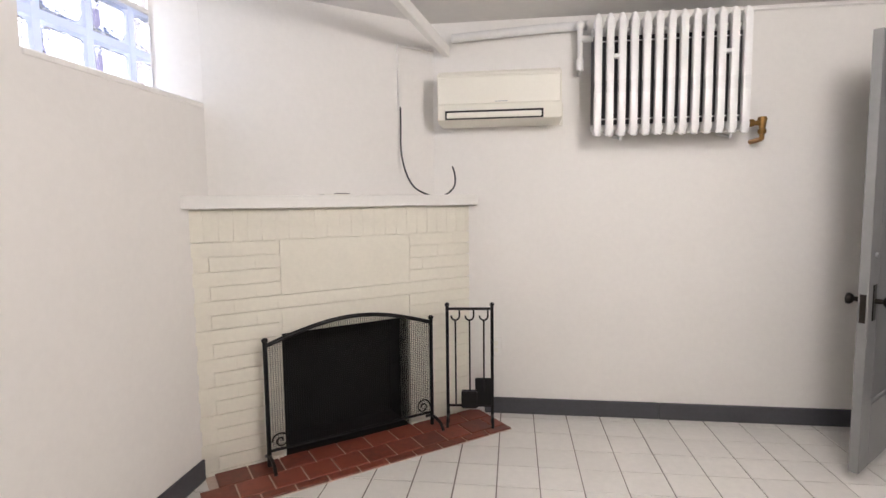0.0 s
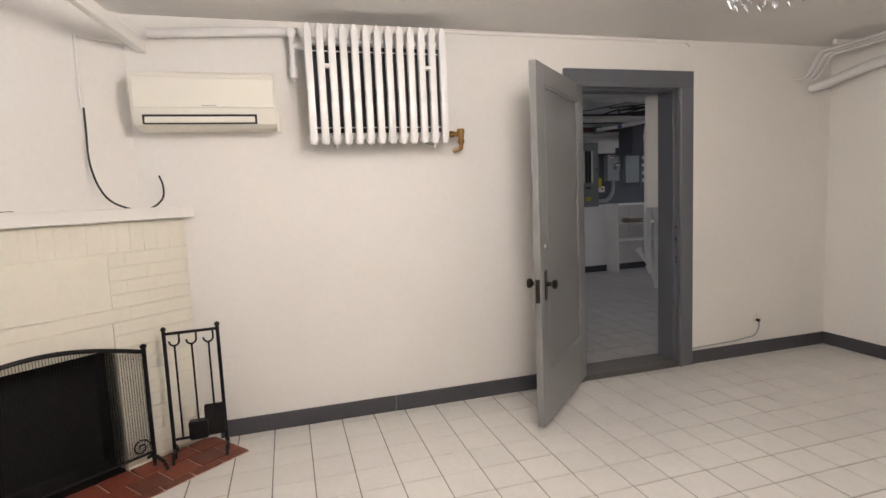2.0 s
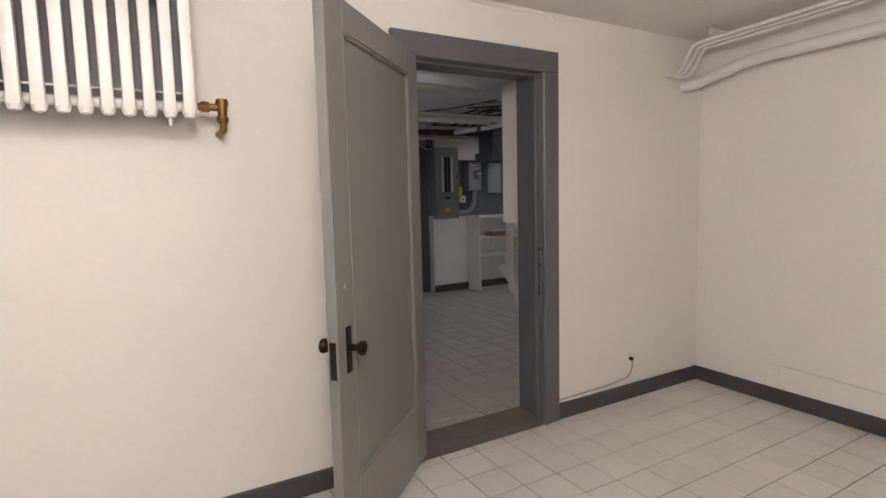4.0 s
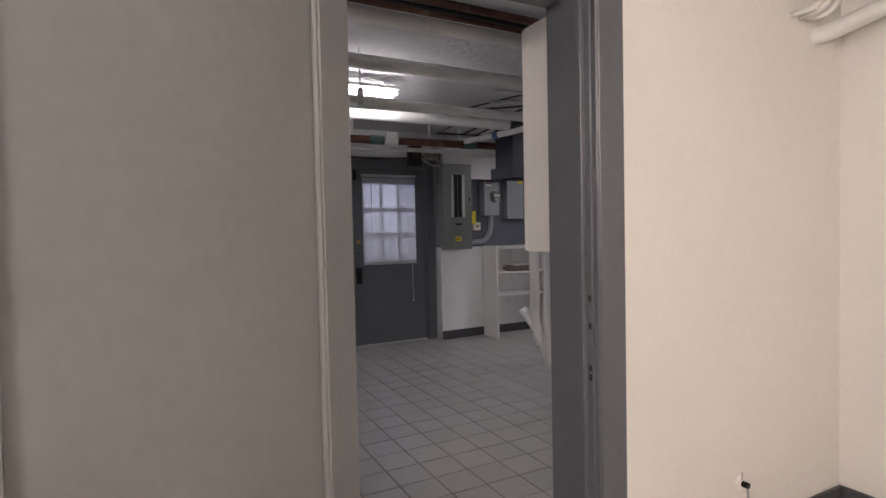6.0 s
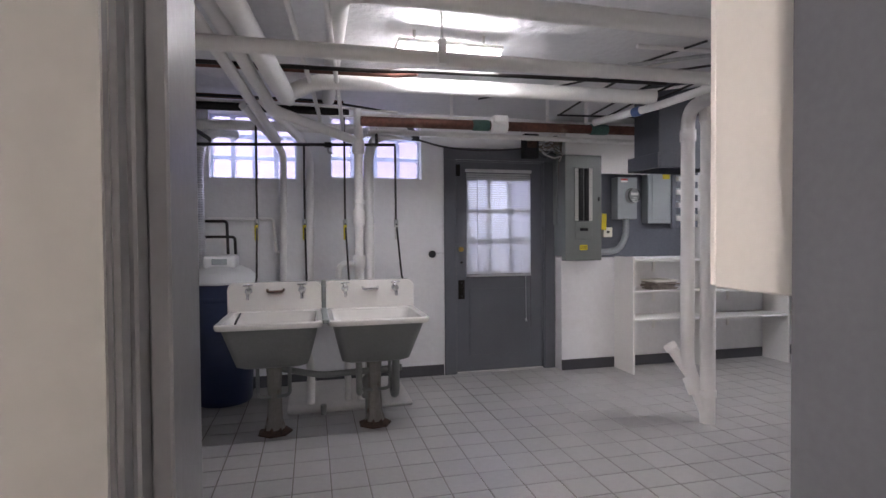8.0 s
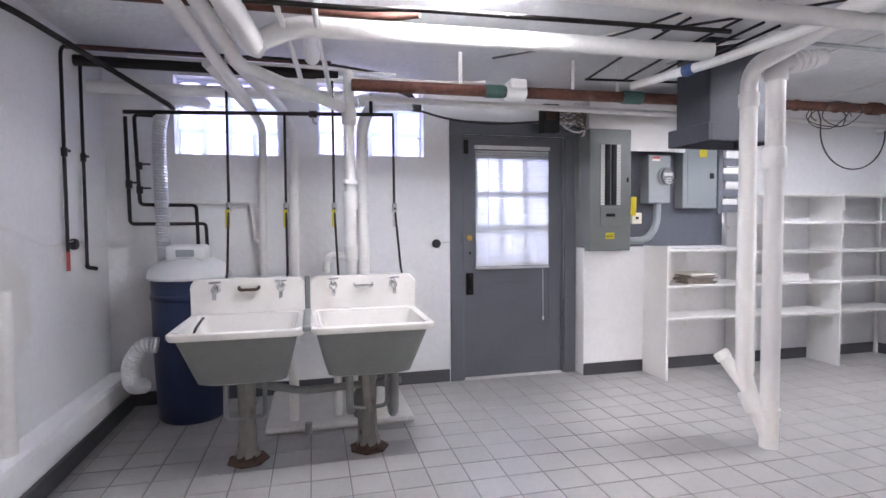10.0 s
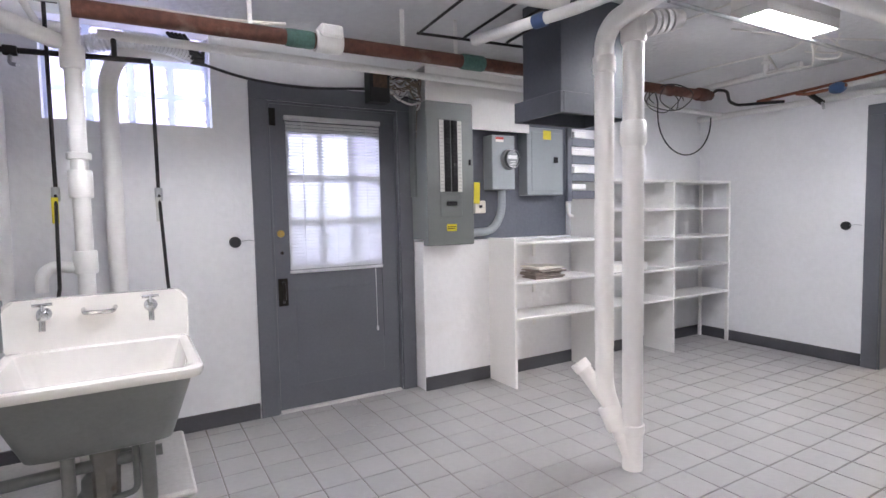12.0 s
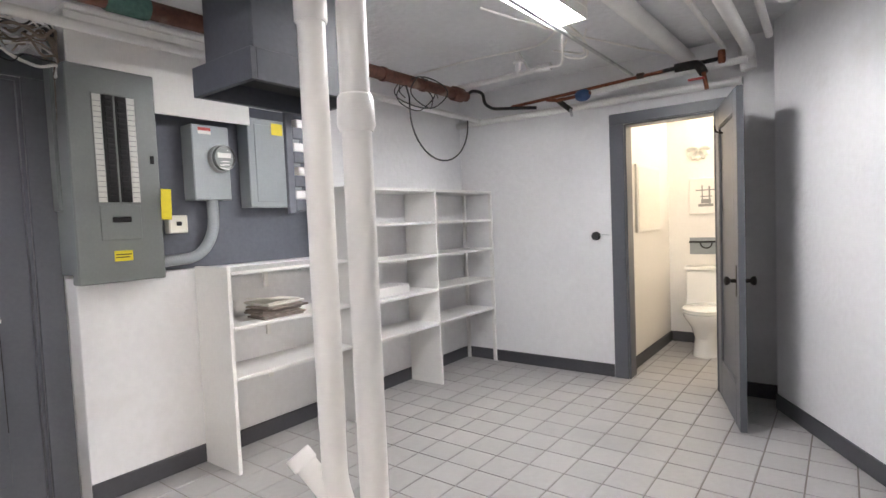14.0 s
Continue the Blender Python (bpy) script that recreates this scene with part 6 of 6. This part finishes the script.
solo("wall_top_pipe", tube([(E2 - 0.03, 7.7, 2.15), (E2 - 0.03, 5.35, 2.13)], 0.028, 12), PIPE_WHITE, "white pipe along the top of the wall", "pipe", smooth=True)
ceiling_pipe([(5.3, 5.74, 2.35), (E2 + 0.01, 5.69, 2.345)], 0.05, "thick white lagged pipe against the ceiling")
ceiling_pipe([(5.0, 5.46, 2.375), (E2 + 0.01, 5.46, 2.365)], 0.016, "thin white pipe against the ceiling")
ceiling_pipe([(4.9, 5.28, 2.31), (7.55, 5.30, 2.30), (7.60, 5.31, 2.22)], 0.036, "white painted heating pipe turning down by the door", 0.05)
ceiling_pipe([(5.2, 5.12, 2.36), (7.5, 5.18, 2.335)], 0.022, "white painted pipe against the ceiling")
ceiling_pipe([(5.0, 5.99, 2.245), (7.45, 5.99, 2.24)], 0.011, "grey conduit crossing below the lamp", mat=STEEL, name="ceiling_conduit")
for pts in ([(6.3, 6.0, 2.30), (6.55, 6.1, 2.22), (6.75, 6.2, 2.20), (6.85, 6.35, 2.25), (6.95, 6.6, 2.27)], [(6.32, 6.02, 2.33), (6.6, 5.98, 2.27), (6.8, 6.05, 2.22), (6.72, 6.2, 2.25), (6.6, 6.1, 2.3)], [(6.9, 6.5, 2.26), (6.93, 6.55, 2.34), (6.95, 6.6, 2.41)]):
    solo("white_wire", tube(rounded(pts, 0.12), 0.007, 6), WHITE_CABLE, "loose white wire under the ceiling", "wire", "white wires under the ceiling", smooth=True)
solo("pipe_tee", ring((7.60, 5.31, 2.25), (0, 0.1, 1), 0.048, 0.16), PIPE_WHITE, "white painted pipe tee under the ceiling", "joint", smooth=True)

# ---- toilet room ----
wc = thing("toilet", pose(8.82, 5.80, 0, 0, 0, -90), "white porcelain toilet with closed lid", "toilet")


def oval(rx, ry, cy, z, n=28):
    return [(rx * math.cos(2 * math.pi * k / n), cy + ry * math.sin(2 * math.pi * k / n), z) for k in range(n)]


def loft_ovals(rings):
    bm = bmesh.new()
    vs = [[bm.verts.new(p) for p in rg] for rg in rings]
    for p, q in zip(vs, vs[1:]):
        for k in range(len(p)):
            bm.faces.new((p[k], p[(k + 1) % len(p)], q[(k + 1) % len(p)], q[k]))
    bm.faces.new(vs[0]), bm.faces.new(vs[-1])
    return bm


part("pedestal", loft_ovals([oval(0.12, 0.22, 0.0, 0), oval(0.115, 0.21, 0.0, 0.03), oval(0.10, 0.17, 0.0, 0.15), oval(0.13, 0.2, -0.03, 0.26), oval(0.18, 0.25, -0.06, 0.35), oval(0.185, 0.255, -0.06, 0.385)]), PORCELAIN, wc, smooth=True)
part("seat", loft_ovals([oval(0.185, 0.25, -0.06, 0.388), oval(0.192, 0.257, -0.06, 0.396), oval(0.19, 0.255, -0.06, 0.408)]), PORCELAIN, wc, smooth=True)
part("lid", loft_ovals([oval(0.185, 0.25, -0.06, 0.41), oval(0.19, 0.255, -0.06, 0.42), oval(0.17, 0.235, -0.06, 0.432)]), PORCELAIN, wc, smooth=True)
part("tank", box(-0.21, 0.21, 0.15, 0.33, 0.39, 0.73, 0.02, seg=3), PORCELAIN, wc, smooth=True)
part("tank_lid", box(-0.22, 0.22, 0.14, 0.335, 0.731, 0.765, 0.01, seg=2), PORCELAIN, wc, smooth=True)
part("flush_lever", tube([(0.14, 0.145, 0.67), (0.14, 0.12, 0.67), (0.08, 0.115, 0.665)], 0.006, 8), CHROME, wc, smooth=True)
pic = thing("framed_picture", pose(8.46, 6.198, 1.40), "large white framed picture on the toilet wall", "picture")
part("frame", box(-0.34, 0.34, -0.02, 0, -0.28, 0.29, 0.004), WHITE_TRIM, pic)
part("sheet", box(-0.315, 0.315, -0.0235, -0.0205, -0.255, 0.265), PAPER_WHITE, pic, "pale print")
post = thing("framed_picture", pose(9.178, 5.855, 1.42, 0, 0, -90), "small framed sketch in grey lines", "picture")
part("frame", box(-0.15, 0.15, -0.018, 0, -0.17, 0.17, 0.004), WHITE_TRIM, post)
for a0, a1, z0, z1 in ((-0.09, 0.09, 0.05, 0.06), (-0.04, -0.03, -0.06, 0.10), (0.02, 0.035, -0.08, 0.09), (-0.07, 0.06, -0.10, -0.075), (-0.05, 0.05, -0.01, 0.0), (-0.045, 0.04, -0.07, -0.03)):
    part("drawing", box(a0, a1, -0.021, -0.0182, z0, z1), PRINT, post, "grey drawn shape")
shelf_wc = thing("towel_rail", pose(9.178, 5.86, 0.965, 0, 0, -90), "dark towel rail with a hanging ring", "towel rail")
part("backing", box(-0.15, 0.15, -0.008, 0, -0.10, 0.06, 0.002), PANEL_LIGHT, shelf_wc, "grey backing board")
part("bar", tube([(-0.15, -0.03, 0.02), (0.15, -0.03, 0.02)], 0.008, 8), BREAKER, shelf_wc, smooth=True)
part("ring", tube([(0.05 * math.cos(radians(180 + 15 * k)), -0.035, 0.01 + 0.05 * math.sin(radians(180 + 15 * k))) for k in range(13)], 0.006, 8), BREAKER, shelf_wc, smooth=True)
orn = thing("wall_ornament", pose(9.178, 5.92, 1.86, 0, 0, -90), "pale leaf-shaped wall ornament", "ornament")
for k in range(7):
    t = radians(-90 + (k - 3) * 32)
    part("leaf", loft_ovals([oval(0.03, 0.055, 0, 0, 10), oval(0.02, 0.04, 0, 0.012, 10)]), PAPER_WHITE if k % 2 else PAPER, orn, m=pose(0.055 * math.cos(t), -0.01, 0.055 * math.sin(t), 90, -(math.degrees(t) + 90), 0))
vanity = thing("toilet_lamp", pose(8.6, 5.4, H2), "small warm ceiling lamp in the toilet", "ceiling lamp")
part("shade", lathe([(0.05, -0.16), (0.10, -0.13), (0.11, -0.08), (0.08, -0.03), (0.06, 0)], 24), SHADE_GLOW, vanity, "lit opal glass", True).visible_shadow = False

# ---- outside ----
structure("ground", box(-400, 400, 8.08, 400, -0.25, -0.02), SOIL, "pale gravel outside the back door", "ground")
structure("backdrop", box(-6, 14, 9.6, 9.9, -0.1, 5.6), DAY_BACK, "bright pinkish daylight outside the back windows", "backdrop")
structure("backdrop_west", box(-4.6, -4.5, -3, 7, 0.0, 4.5), DAY_WEST, "bright overexposed daylight outside the west window", "backdrop")
structure("ground_west", box(-400, W1 - 0.32, -400, 8.07, -0.25, 1.55), SOIL, "pale gravel outside the west window", "ground")

# ---- floor tiles ----
slab_tiles(floor, W1, E1, S1, N, 0.0393, -0.0295, 0.1985, TILE, (-0.2, 4.2, 0.9, 3.42))
slab_tiles(floor_2, W2, 9.18, N2 + 0.012, B, 0.001, -0.0945, 0.1945, TILE_2, (2.2, 7.0, 5.6, 7.8))
